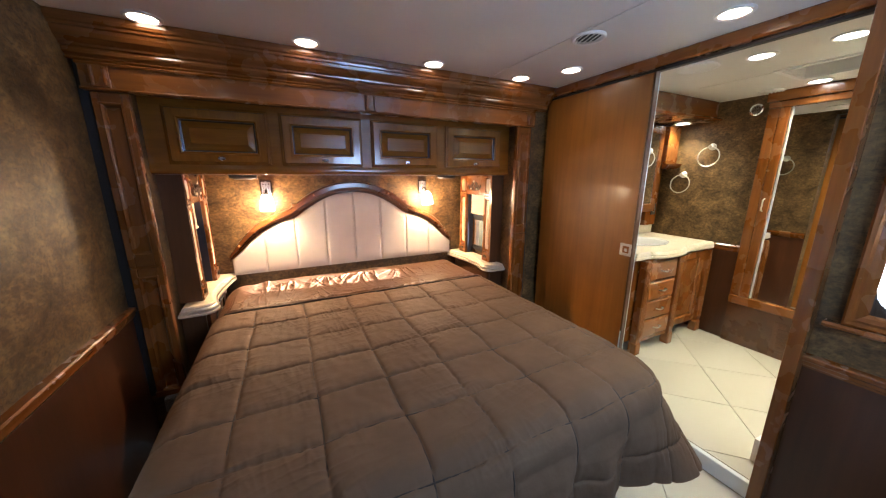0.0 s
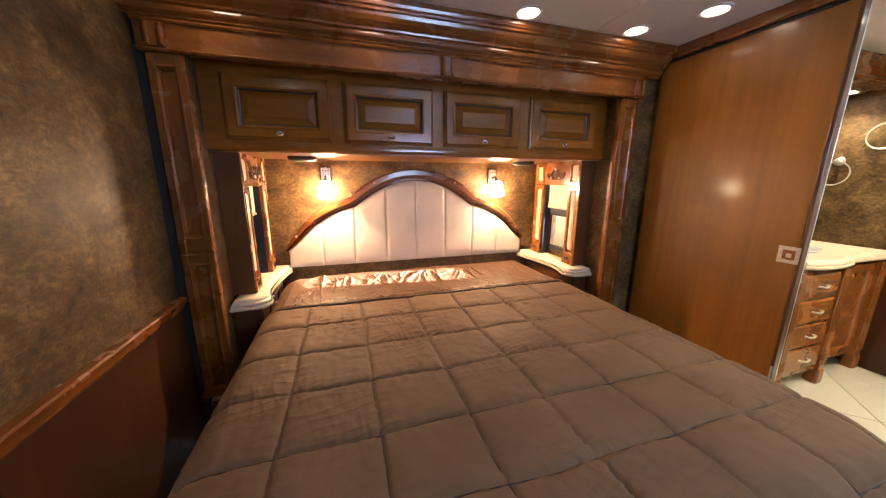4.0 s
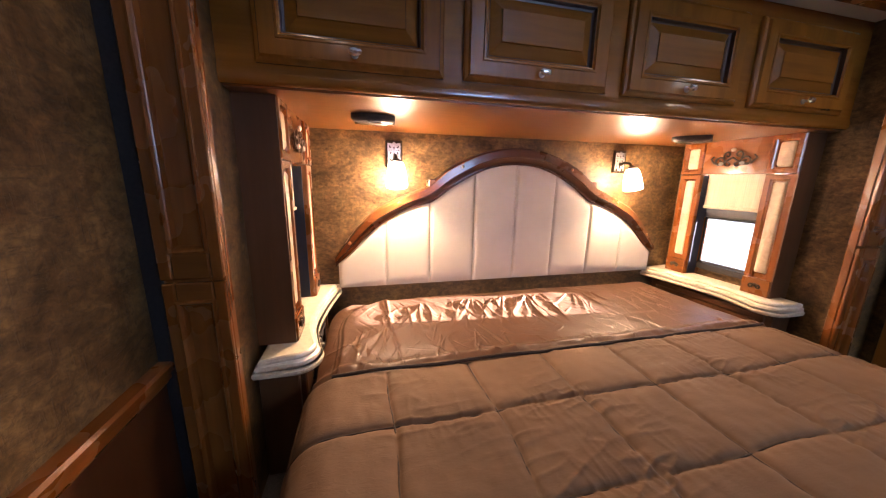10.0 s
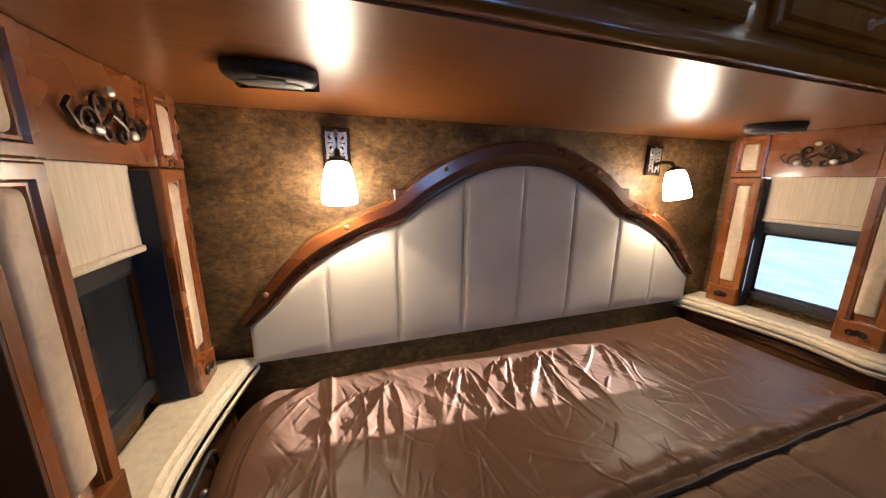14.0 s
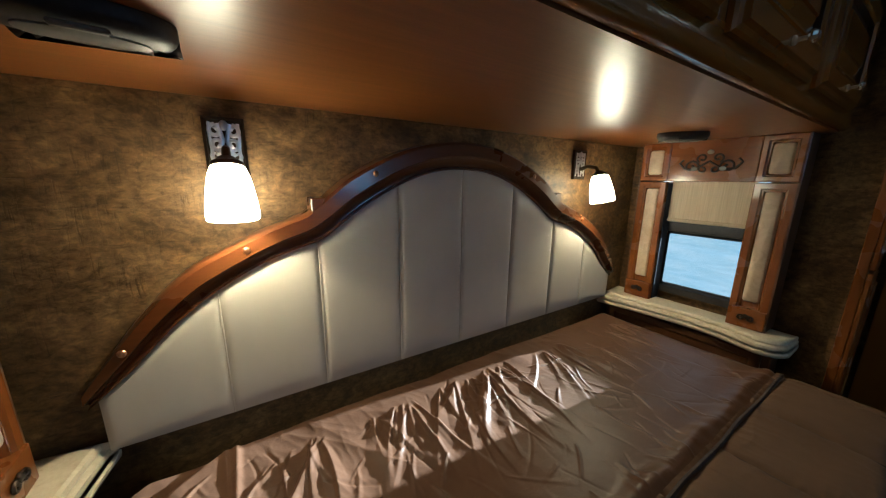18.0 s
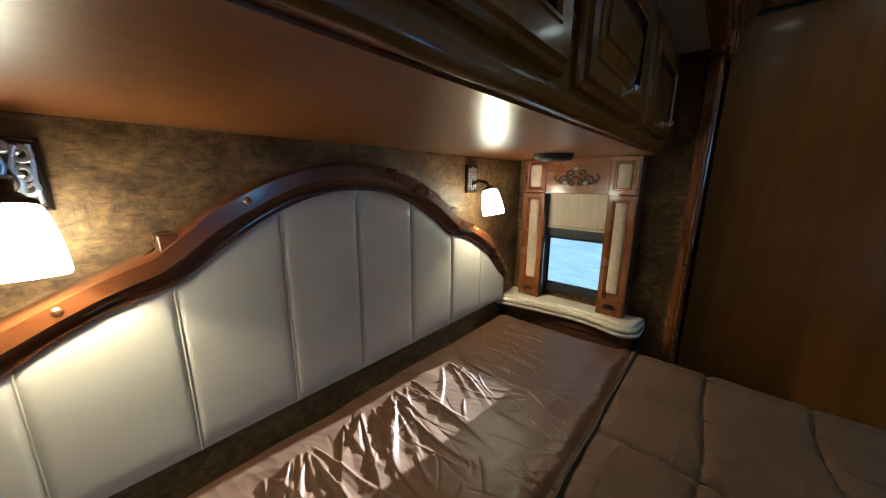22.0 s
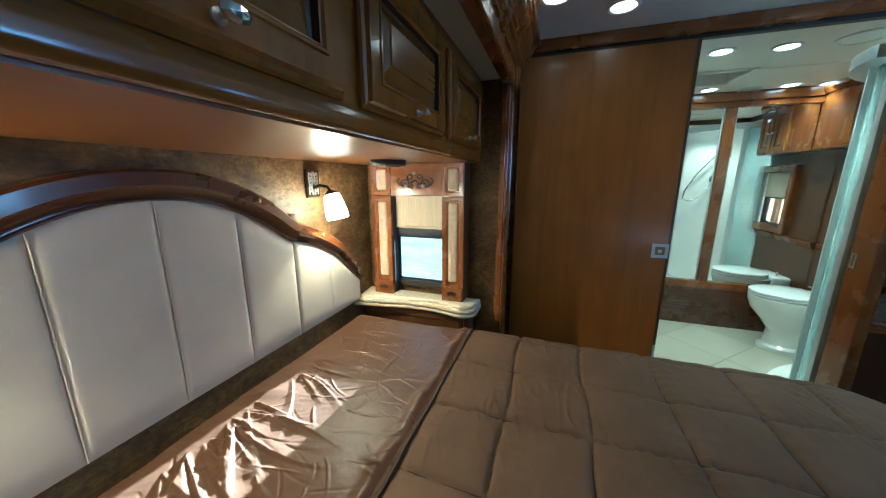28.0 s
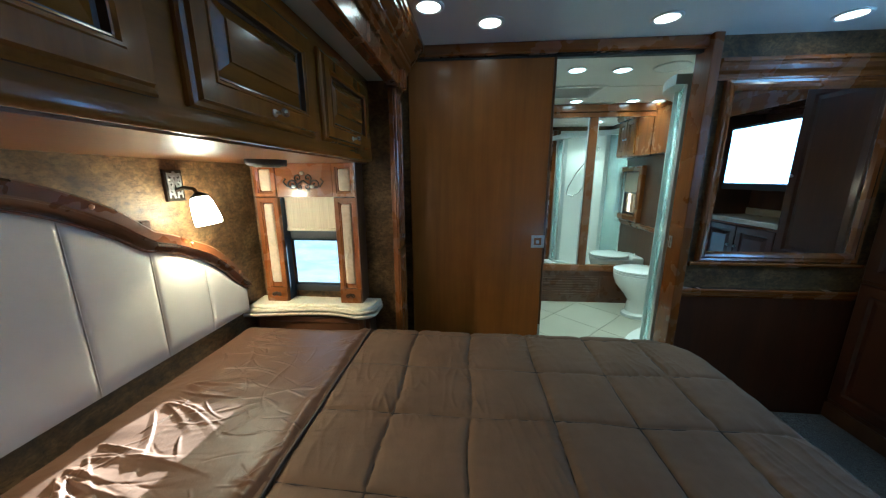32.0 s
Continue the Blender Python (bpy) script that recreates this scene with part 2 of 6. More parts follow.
WOOD_UNDER = lacquer_mat()
WOOD_DARK = wood("dark_side_veneer", (0.120, 0.050, 0.018), (0.080, 0.032, 0.012), "z", 0.38, 0.2)
# golden cherry, lightened: light the recessed cabinet lacks is put into the colour
WOOD_CAB_X = wood("lightened_golden_cherry_x", (0.320, 0.117, 0.014), (0.190, 0.065, 0.008), "x", 0.22, 0.5)
WOOD_CAB_Z = wood("lightened_golden_cherry_z", (0.320, 0.117, 0.014), (0.190, 0.065, 0.008), "z", 0.22, 0.5)
# near-black wood: the groove's shade is put into the glaze colour
GROOVE_TONE = wood("glaze_and_groove_shade", (0.045, 0.018, 0.008), (0.028, 0.011, 0.005), "x", 0.34, 0.2)
# cherry darkened: the shade on the headboard's arch is put into the colour
WOOD_FRAME = wood("darkened_cherry", (0.118, 0.038, 0.009), (0.052, 0.016, 0.004), "x", 0.27, 0.5)
WOOD_WAINS = wood("wainscot_veneer", (0.086, 0.027, 0.008), (0.052, 0.016, 0.005), "z", 0.40, 0.2)


def wallpaper_mat(name="wallpaper"):
    """Mottled plaster-look paper: soft clouds, a fine woven tooth and short crossing strokes."""
    m = material(name, (0.12, 0.09, 0.05), 0.5, spec=0.28)
    cloud = noise_tex(m, coords(m, (1, 1, 1.3)), 6.0, 8, 0.66, 0.7)
    fleck = noise_tex(m, coords(m, (1, 1, 1.5)), 42.0, 6, 0.68, 0.4)
    hor = noise_tex(m, coords(m, (16, 16, 190)), 1.0, 5, 0.66, 0.3)
    ver = noise_tex(m, coords(m, (190, 190, 16)), 1.0, 5, 0.66, 0.3)
    gate = noise_tex(m, coords(m, (1, 1, 1)), 16.0, 3, 0.6)
    c = ramp(m, cloud, [(0.32, (0.050, 0.028, 0.011)), (0.50, (0.128, 0.077, 0.031)), (0.68, (0.228, 0.145, 0.062))])
    c = mixed(m, c, ramp(m, fleck, [(0.33, (0.40, 0.36, 0.32)), (0.50, (0.86, 0.84, 0.82)), (0.68, (1.45, 1.38, 1.26))]), 0.9, "MULTIPLY")
    strokes = None
    for w, dark, light in ((hor, 0.0, 1.0), (ver, 0.75, 0.0)):
        worn = ramp(m, gate, [(0.38, (dark,) * 3), (0.62, (light,) * 3)])
        line = mixed(m, (1.0, 1.0, 1.0), ramp(m, w, [(0.34, (0.0, 0.0, 0.0)), (0.44, (0.82, 0.82, 0.82)), (0.64, (1, 1, 1))]), worn)
        strokes = line if strokes is None else mixed(m, strokes, line, 1.0, "MULTIPLY")
    c = mixed(m, c, mixed(m, (0.36, 0.31, 0.27), (1.08, 1.07, 1.04), strokes), 0.68, "MULTIPLY")
    colored(m, c, (fleck, 0.38, 0.62))
    bumped(m, mixed(m, strokes, fleck, 0.5), 0.5, 0.003)
    return m


WALLPAPER = wallpaper_mat()


def fabric_mat(name, color, rough, sheen, weave=900.0, spec=0.3, creased=0.45, ridged=False):
    m = material(name, color, rough, sheen=sheen, spec=spec)
    b = m.node_tree.nodes["Principled BSDF"]
    b.inputs["Sheen Roughness"].default_value = 0.4
    b.inputs["Sheen Tint"].default_value = (1.0, 0.9, 0.8, 1)
    fine = noise_tex(m, coords(m, (1, 1, 1)), weave, 2, 0.5)
    big = noise_tex(m, coords(m, (1, 1, 1)), 4.5, 4, 0.6)
    c = mixed(m, color, ramp(m, big, [(0.3, tuple(v * 0.84 for v in color)), (0.7, tuple(v * 1.14 for v in color))]), 1.0)
    c = mixed(m, c, ramp(m, fine, [(0.3, (0.85, 0.85, 0.85)), (0.7, (1, 1, 1))]), 0.6, "MULTIPLY")
    colored(m, c)
    crease = noise_tex(m, coords(m, (1, 2.6, 1), (0, 0, 25)), 34.0, 5, 0.62, 1.2)
    if ridged:
        t = m.node_tree.nodes.new("ShaderNodeTexNoise")
        t.noise_type = "RIDGED_MULTIFRACTAL"
        for k, v in (("Scale", 15.0), ("Detail", 4.0), ("Roughness", 0.55), ("Distortion", 0.5)):
            t.inputs[k].default_value = v
        m.node_tree.links.new(coords(m, (1.0, 0.34, 1.0), (0, 0, 32)), t.inputs["Vector"])
        crease = t.outputs["Fac"]
    bumped(m, crease, creased, 0.008)
    return m


QUILT = fabric_mat("brown_quilt_cotton", (0.158, 0.096, 0.057), 0.72, 0.0, 900.0, 0.12, 0.16)
SATIN = fabric_mat("brown_satin_lining", (0.104, 0.053, 0.029), 0.42, 0.0, 1400.0, 0.20, 0.10)
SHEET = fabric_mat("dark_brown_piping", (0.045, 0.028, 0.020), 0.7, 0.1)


def leather_mat():
    m = material("cream_leather", (0.66, 0.60, 0.52), 0.42, spec=0.45)
    pore = noise_tex(m, coords(m, (1, 1, 1)), 420.0, 4, 0.6)
    big = noise_tex(m, coords(m, (1, 1, 1)), 5.0, 3, 0.5)
    colored(m, ramp(m, big, [(0.3, (0.49, 0.455, 0.395)), (0.7, (0.57, 0.53, 0.46))]), (pore, 0.36, 0.5))
    bumped(m, pore, 0.12, 0.001)
    return m


LEATHER = leather_mat()


def stone_mat():
    m = material("cream_solid_surface", (0.68, 0.60, 0.44), 0.28, coat=0.2)
    f = noise_tex(m, coords(m, (1, 1, 1)), 60.0, 6, 0.7)
    g = noise_tex(m, coords(m, (1, 1, 1)), 7.0, 4, 0.6)
    c = ramp(m, f, [(0.3, (0.58, 0.50, 0.35)), (0.6, (0.72, 0.65, 0.50))])
    colored(m, mixed(m, c, ramp(m, g, [(0.3, (0.86, 0.84, 0.8)), (0.7, (1, 1, 1))]), 0.8, "MULTIPLY"), (f, 0.22, 0.38))
    return m


STONE = stone_mat()


def tile_mat():
    m = material("cream_floor_tile", (0.60, 0.55, 0.45), 0.30, coat=0.05)
    g = noise_tex(m, coords(m, (1, 1, 1)), 3.0, 2, 0.5, 0.3)
    f = noise_tex(m, coords(m, (1, 1, 1)), 22.0, 3, 0.5)
    c = ramp(m, g, [(0.3, (0.44, 0.423, 0.343)), (0.7, (0.465, 0.446, 0.366))])
    c = mixed(m, c, ramp(m, f, [(0.3, (0.95, 0.945, 0.94)), (0.7, (1, 1, 1))]), 0.15, "MULTIPLY")
    info = m.node_tree.nodes.new("ShaderNodeObjectInfo")
    c = mixed(m, c, ramp(m, info.outputs["Random"], [(0, (0.92, 0.91, 0.89)), (1, (1, 1, 1))]), 1.0, "MULTIPLY")
    colored(m, c, (f, 0.29, 0.33))
    return m


TILE = tile_mat()
GROUT = material("brown_grout", (0.20, 0.17, 0.13), 0.9)


def carpet_mat():
    m = material("brown_speckled_carpet", (0.15, 0.12, 0.09), 0.95, sheen=0.3, spec=0.1)
    f = noise_tex(m, coords(m, (1, 1, 1)), 160.0, 4, 0.8)
    colored(m, ramp(m, f, [(0.35, (0.05, 0.042, 0.033)), (0.55, (0.17, 0.14, 0.105)), (0.7, (0.34, 0.29, 0.23))]))
    bumped(m, f, 1.0, 0.008)
    return m


CARPET = carpet_mat()


def ceiling_mat():
    m = material("padded_vinyl_ceiling", (0.62, 0.60, 0.55), 0.4, spec=0.5)
    g = noise_tex(m, coords(m, (1, 1, 1)), 2.5, 3, 0.5)
    colored(m, ramp(m, g, [(0.3, (0.62, 0.595, 0.54)), (0.7, (0.68, 0.655, 0.60))]), (g, 0.38, 0.44))
    return m


CEILING = ceiling_mat()
PAD = material("beige_padded_vinyl", (0.62, 0.50, 0.36), 0.55)
_f = noise_tex(PAD, coords(PAD, (1, 1, 1)), 24.0, 5, 0.6, 1.2)
colored(PAD, ramp(PAD, _f, [(0.3, (0.46, 0.36, 0.245)), (0.7, (0.60, 0.49, 0.35))]))
bumped(PAD, _f, 0.15, 0.004)
SHADE_CLOTH = material("beige_roller_shade", (0.62, 0.54, 0.40), 0.8)
_f = noise_tex(SHADE_CLOTH, coords(SHADE_CLOTH, (300, 300, 8)), 1.0, 3, 0.6)
colored(SHADE_CLOTH, ramp(SHADE_CLOTH, _f, [(0.3, (0.54, 0.46, 0.33)), (0.7, (0.68, 0.60, 0.46))]))
IRON = material("dark_bronze_iron", (0.050, 0.036, 0.026), 0.42, 0.8)
BRONZE = material("bronze_rivet", (0.35, 0.18, 0.09), 0.32, 0.9)
PEWTER = material("polished_pewter", (0.56, 0.57, 0.62), 0.28, 0.9)
SILVERED = material("pewter_leaf", (0.45, 0.42, 0.38), 0.4, 0.85)
NICKEL = material("brushed_nickel", (0.62, 0.60, 0.56), 0.34, 0.8)
_f = noise_tex(NICKEL, coords(NICKEL, (1, 1, 1)), 90.0, 3, 0.6)
colored(NICKEL, ramp(NICKEL, _f, [(0.3, (0.54, 0.52, 0.48)), (0.7, (0.68, 0.66, 0.62))]), (_f, 0.28, 0.42))
CHROME = material("polished_chrome", (0.78, 0.80, 0.80), 0.10, 1.0)
ALU = material("satin_aluminium", (0.66, 0.71, 0.71), 0.34, 0.6)
BLACK = material("black_plastic", (0.018, 0.018, 0.020), 0.38)
_f = noise_tex(BLACK, coords(BLACK, (1, 1, 1)), 120.0, 3, 0.6)
colored(BLACK, ramp(BLACK, _f, [(0.3, (0.012, 0.012, 0.014)), (0.7, (0.026, 0.025, 0.026))]), (_f, 0.42, 0.56))
GREYLENS = material("smoked_lens", (0.12, 0.115, 0.105), 0.5)
WHITEP = material("white_plastic", (0.72, 0.71, 0.68), 0.4)
CERAMIC = material("white_ceramic", (0.78, 0.80, 0.78), 0.12, coat=0.4)
ACRYL = material("white_shower_acrylic", (0.82, 0.82, 0.79), 0.22)
MIRROR = material("mirror_silver", (0.86, 0.87, 0.86), 0.015, 1.0)
KNOBGLASS = material("faceted_knob_glass", (0.80, 0.80, 0.77), 0.06, 0.85)
CRYSTAL = material("cut_glass", (0.95, 0.95, 0.95), 0.04)
CRYSTAL.node_tree.nodes["Principled BSDF"].inputs["Transmission Weight"].default_value = 0.75
GLASS = material("clear_glass", (0.96, 0.98, 0.98), 0.03)
GLASS.node_tree.nodes["Principled BSDF"].inputs["Transmission Weight"].default_value = 1.0
RIBGLASS = material("ribbed_glass", (0.76, 0.93, 0.94), 0.08)
RIBGLASS.node_tree.nodes["Principled BSDF"].inputs["Transmission Weight"].default_value = 0.85
NAVY = material("navy_blind_felt", (0.010, 0.012, 0.022), 0.7)
_f = noise_tex(NAVY, coords(NAVY, (1, 1, 1)), 300.0, 3, 0.6)
colored(NAVY, ramp(NAVY, _f, [(0.3, (0.007, 0.009, 0.017)), (0.7, (0.014, 0.017, 0.030))]))
DARKGLASS = material("tinted_window_glass", (0.02, 0.022, 0.025), 0.06)
RISER = material("pale_riser_laminate", (0.55, 0.58, 0.58), 0.4)


def glow_mat(name, color, strength, base=(0.8, 0.8, 0.8)):
    m = material(name, base, 0.4)
    b = m.node_tree.nodes["Principled BSDF"]
    b.inputs["Emission Color"].default_value = (*color, 1)
    b.inputs["Emission Strength"].default_value = strength
    return m


LAMP_WARM = glow_mat("warm_lamp_lens", (1.0, 0.86, 0.66), DOWN_GLOW)
LAMP_COOL = glow_mat("cool_lamp_lens", (0.90, 1.0, 0.93), BATH_GLOW)
SHADE_LIT = glow_mat("lit_frosted_shade", (1.0, 0.72, 0.42), SHADE_GLOW, (0.16, 0.15, 0.13))
TV_LIT = glow_mat("lit_screen", (0.44, 0.68, 1.0), TV_GLOW, (0.02, 0.02, 0.02))


def daylight_mat():
    m = glow_mat("hazy_daylight", (0.72, 0.90, 1.0), OUTSIDE_GLOW, (0.0, 0.0, 0.0))
    f = noise_tex(m, coords(m, (1, 1, 3)), 2.2, 3, 0.5, 0.6)
    c = ramp(m, f, [(0.35, (0.72, 0.89, 0.98)), (0.62, (0.92, 0.98, 1.0))])
    m.node_tree.links.new(c, m.node_tree.nodes["Principled BSDF"].inputs["Emission Color"])
    return m


DAYLIGHT = daylight_mat()
SKYLIGHT = glow_mat("bright_daylight", (0.62, 0.84, 1.0), SKY_GLOW, (0.0, 0.0, 0.0))

# ---- structure ----
XL, XR = -0.818, 1.830          # side walls of the bedroom
SL, SR = -0.662, 1.592          # side walls of the slide-out
YB, YH = 2.10, 2.885          # mouth of the slide-out, wall behind the bed
CZ, SZ, BZ = 2.06, 1.83, -0.09  # ceilings, bedroom floor
XM, YO = 3.40, -0.28          # mirror wall and outer wall of the bathroom

structure("floor_bedroom", box(-0.94, 1.83, -1.0, 2.25, -0.16, BZ - 0.008), GROUT, "brown grout bed of the bedroom floor tiles")
structure("floor_bathroom", box(1.83, 3.60, -0.40, 2.20, -0.16, -0.006), GROUT, "brown grout bed of the bathroom floor tiles")
structure("floor_step", box(1.812, 1.8415, 0.501, 2.06, BZ, -0.002, 0.003), RISER, "pale low step up to the bathroom floor")
structure("floor_carpet", box(-0.84, 1.80, -0.90, 0.30, BZ - 0.006, BZ + 0.012, 0.004), CARPET, "brown speckled carpet at the foot of the bed")
structure("floor_slide", box(SL - 0.08, SR + 0.08, 2.02, YH + 0.1, 0.18, 0.262, 0.01, 2), CARPET, "brown speckled carpet on the raised slide-out floor")

# ceiling with its recessed hatch over the bathroom
bm = box(-0.94, 2.72, -1.0, 2.25, CZ, CZ + 0.06)
box(3.06, 3.60, -1.0, 2.25, CZ, CZ + 0.06, bm=bm)
box(2.72, 3.06, -1.0, 0.66, CZ, CZ + 0.06, bm=bm)
box(2.72, 3.06, 1.06, 2.25, CZ, CZ + 0.06, bm=bm)
structure("ceiling", bm, CEILING, "pale grey padded vinyl ceiling")
for i, xs in enumerate((0.0, 1.22)):
    structure("trim", box(xs - 0.006, xs + 0.006, -0.9, 2.0, CZ - 0.003, CZ + 0.001), CEILING, "narrow vinyl ceiling joint strip")
structure("trim", box(2.745, 2.757, -0.28, 1.5, CZ - 0.003, CZ + 0.001), CEILING, "narrow vinyl ceiling joint strip")
structure("ceiling_slide", box(SL - 0.08, SR + 0.08, 2.085, YH + 0.1, SZ, SZ + 0.05), CEILING, "grey vinyl ceiling of the slide-out")

bm = box(XL - 0.1, XL, -1.0, 0.34, -0.16, CZ)
box(XL - 0.1, XL, 0.94, 2.25, -0.16, CZ, bm=bm)
box(XL - 0.1, XL, 0.34, 0.94, -0.16, 0.20, bm=bm)
box(XL - 0.1, XL, 0.34, 0.94, 1.08, CZ, bm=bm)
structure("wall_rear", bm, WALLPAPER, "mottled brown wallpapered wall beside the bed")
structure("wall_foot", box(XL, XR, -1.0, -0.9, -0.16, CZ), WALLPAPER, "mottled brown wallpapered wall at the foot of the bed")
structure("wall_head", box(SL - 0.08, SR + 0.08, YH, YH + 0.1, 0.1, SZ + 0.05), WALLPAPER, "mottled brown wallpapered wall behind the headboard")
for nm, x0, x1 in (("wall_slide_left", SL - 0.08, SL), ("wall_slide_right", SR, SR + 0.08)):
    bm = box(x0, x1, YB + 0.001, 2.36, 0.18, SZ)
    box(x0, x1, 2.74, YH, 0.18, SZ, bm=bm)
    box(x0, x1, 2.36, 2.74, 0.18, 0.735, bm=bm)
    box(x0, x1, 2.36, 2.74, 1.36, SZ, bm=bm)
    structure(nm, bm, WALLPAPER, "mottled brown wallpapered slide-out wall with a window")
bm = box(XL, SL - 0.08, YB, YB + 0.12, -0.16, CZ)
box(SR + 0.08, 3.60, YB, YB + 0.12, -0.16, CZ, bm=bm)
box(SL - 0.08, SR + 0.08, YB, YB + 0.12, SZ + 0.05, CZ, bm=bm)
structure("wall_side", bm, WALLPAPER, "mottled brown wallpapered side wall round the slide-out")
# partition between bedroom and bathroom, with the doorway
bm = box(XR, XR + 0.14, -1.0, 0.452, -0.16, CZ)
box(XR + 0.04, XR + 0.14, 1.34, YB, -0.16, CZ, bm=bm)
box(XR + 0.04, XR + 0.14, 0.452, 1.34, 2.02, CZ, bm=bm)
structure("wall_partition", bm, WALLPAPER, "mottled brown wallpapered partition with a doorway")
structure("wall_bath_end", box(XM + 0.03, XM + 0.13, -0.40, YB, -0.16, CZ), WALLPAPER, "mottled brown wallpapered end wall of the bathroom")
bm = box(XR + 0.13, 2.52, YO - 0.1, YO, -0.16, CZ)
box(2.96, XM + 0.03, YO - 0.1, YO, -0.16, CZ, bm=bm)
box(2.52, 2.96, YO - 0.1, YO, -0.16, 0.90, bm=bm)
box(2.52, 2.96, YO - 0.1, YO, 1.42, CZ, bm=bm)
structure("wall_bath_outer", bm, WALLPAPER, "mottled brown wallpapered outer wall of the bathroom")

# wainscot and chair rails
RAIL = [(0, 0), (0.012, 0.002), (0.016, 0.012), (0.022, 0.016), (0.022, 0.030), (0.030, 0.036), (0.032, 0.052), (0.026, 0.058), (0, 0.060)]


def rail_y(x, sign, y0, y1, z):
    return extrude(RAIL, (x, y0, z), (sign, 0, 0), (0, 0, 1), (0, 1, 0), y1 - y0)


for y0, y1, z1 in ((-0.9, 0.298, 0.725), (0.299, 0.981, 0.159), (0.982, 2.095, 0.725)):
    structure("wainscot_rear", box(XL, XL + 0.008, y0, y1, BZ, z1), WOOD_WAINS, "red-brown veneered wainscot panel")
structure("chair_rail_rear", rail_y(XL, 1, -0.9, 0.298, 0.720), WOOD_Y, "moulded cherry chair rail")
structure("chair_rail_rear", rail_y(XL, 1, 0.982, 2.085, 0.720), WOOD_Y, "moulded cherry chair rail")
structure("wainscot_partition", box(XR - 0.008, XR, -0.9, 0.4515, BZ, 0.67), WOOD_WAINS, "dark brown veneered wainscot panel")
structure("chair_rail_partition", rail_y(XR, -1, -0.50, 0.4515, 0.662), WOOD_Y, "moulded cherry chair rail")
structure("wainscot_bath", box(XM + 0.022, XM + 0.030, 1.316, YB, 0, 0.80), WOOD_WAINS, "brown veneered wainscot panel in the bathroom")
structure("chair_rail_bath", rail_y(XM + 0.03, -1, 1.317, YB, 0.79), WOOD_Y, "moulded cherry chair rail in the bathroom")

structure("wainscot_bath", box(XR + 0.14, XR + 0.148, 1.341, YB, 0, 0.80), WOOD_WAINS, "brown veneered wainscot panel in the bathroom")
structure("chair_rail_bath", rail_y(XR + 0.14, 1, 1.341, YB - 0.02, 0.79), WOOD_Y, "moulded cherry chair rail in the bathroom")

# doorway: header and casing
bm = extrude([(0, 0), (0.034, 0), (0.040, 0.008), (0.040, 0.052), (0.034, 0.058), (0, 0.058)], (XR + 0.015, 0.501, 2.002), (-1, 0, 0), (0, 0, 1), (0, 1, 0), 1.563)
structure("door_header", bm, WOOD_Y, "cherry track board over the sliding door")
structure("door_track", box(1.835, 1.868, 0.501, 2.05, 1.988, 2.002, 0.002), BLACK, "dark sliding door track")
bm = box(1.774, 1.905, 0.4525, 0.5005, BZ, CZ - 0.001, 0.004, 2)
structure("door_casing", bm, WOOD_Z, "cherry door jamb with a strike plate")

# ---- outside the windows ----
structure("backdrop", box(4.5, 4.52, 2.0, 5.5, -1.2, 1.3), DAYLIGHT, "hazy daylight outside the window")
structure("backdrop", box(-1.16, -1.15, -0.1, 0.98, -0.2, 1.3), SKYLIGHT, "bright daylight outside the side window")
structure("backdrop", box(-0.96, -0.95, 2.3, 2.9, 0.6, 1.5), DARKGLASS, "dark shaded outside of the window")
structure("backdrop", box(2.2, 3.4, -0.75, -0.74, 0.7, 1.6), DAYLIGHT, "hazy daylight outside the bathroom window")


# ---- slide-out trim ----
trim = thing("slide_trim", "amber cherry fascia with crown moulding and panelled pilasters", "trim", (0.46, 2.05, 0.262), kind="structure")
FY = 2.055
CROWN = [(0, 0), (0.010, 0), (0.016, 0.006), (0.010, 0.013), (0.014, 0.018), (0.026, 0.024), (0.030, 0.034), (0.028, 0.044), (0.038, 0.048), (0.040, 0.056), (0.050, 0.062), (0.064, 0.074), (0.074, 0.090), (0.078, 0.104), (0.088, 0.107), (0.090, 0.116), (0.098, 0.121), (0.102, 0.132), (0.102, 0.152), (0, 0.152)]
part("crown_moulding", extrude(CROWN, (XL, FY, 1.907), (0, -1, 0), (0, 0, 1), (1, 0, 0), XR - 0.025 - XL), WOOD_X, trim)
part("fascia", box(-0.795, 1.70, FY, FY + 0.04, 1.792, 1.952, 0.003), WOOD_X, trim)
for z0, h in ((1.893, 0.013), (1.792, 0.012)):
    part("bead", extrude([(0, 0), (0.010, 0.0), (0.014, h * 0.5), (0.010, h), (0, h)], (-0.795, FY, z0), (0, -1, 0), (0, 0, 1), (1, 0, 0), 2.495), WOOD_X, trim)
for xc in (-0.725, 0.455, 1.665):
    bm = box(xc - 0.034, xc + 0.034, FY - 0.016, FY, 1.804, 1.893, 0.004, 2)
    for k in (-1, 1):
        box(xc + k * 0.022 - 0.008, xc + k * 0.022 + 0.008, FY - 0.026, FY - 0.015, 1.808, 1.889, 0.005, 2, bm=bm)
    part("fluted_block", bm, WOOD_Z, trim)


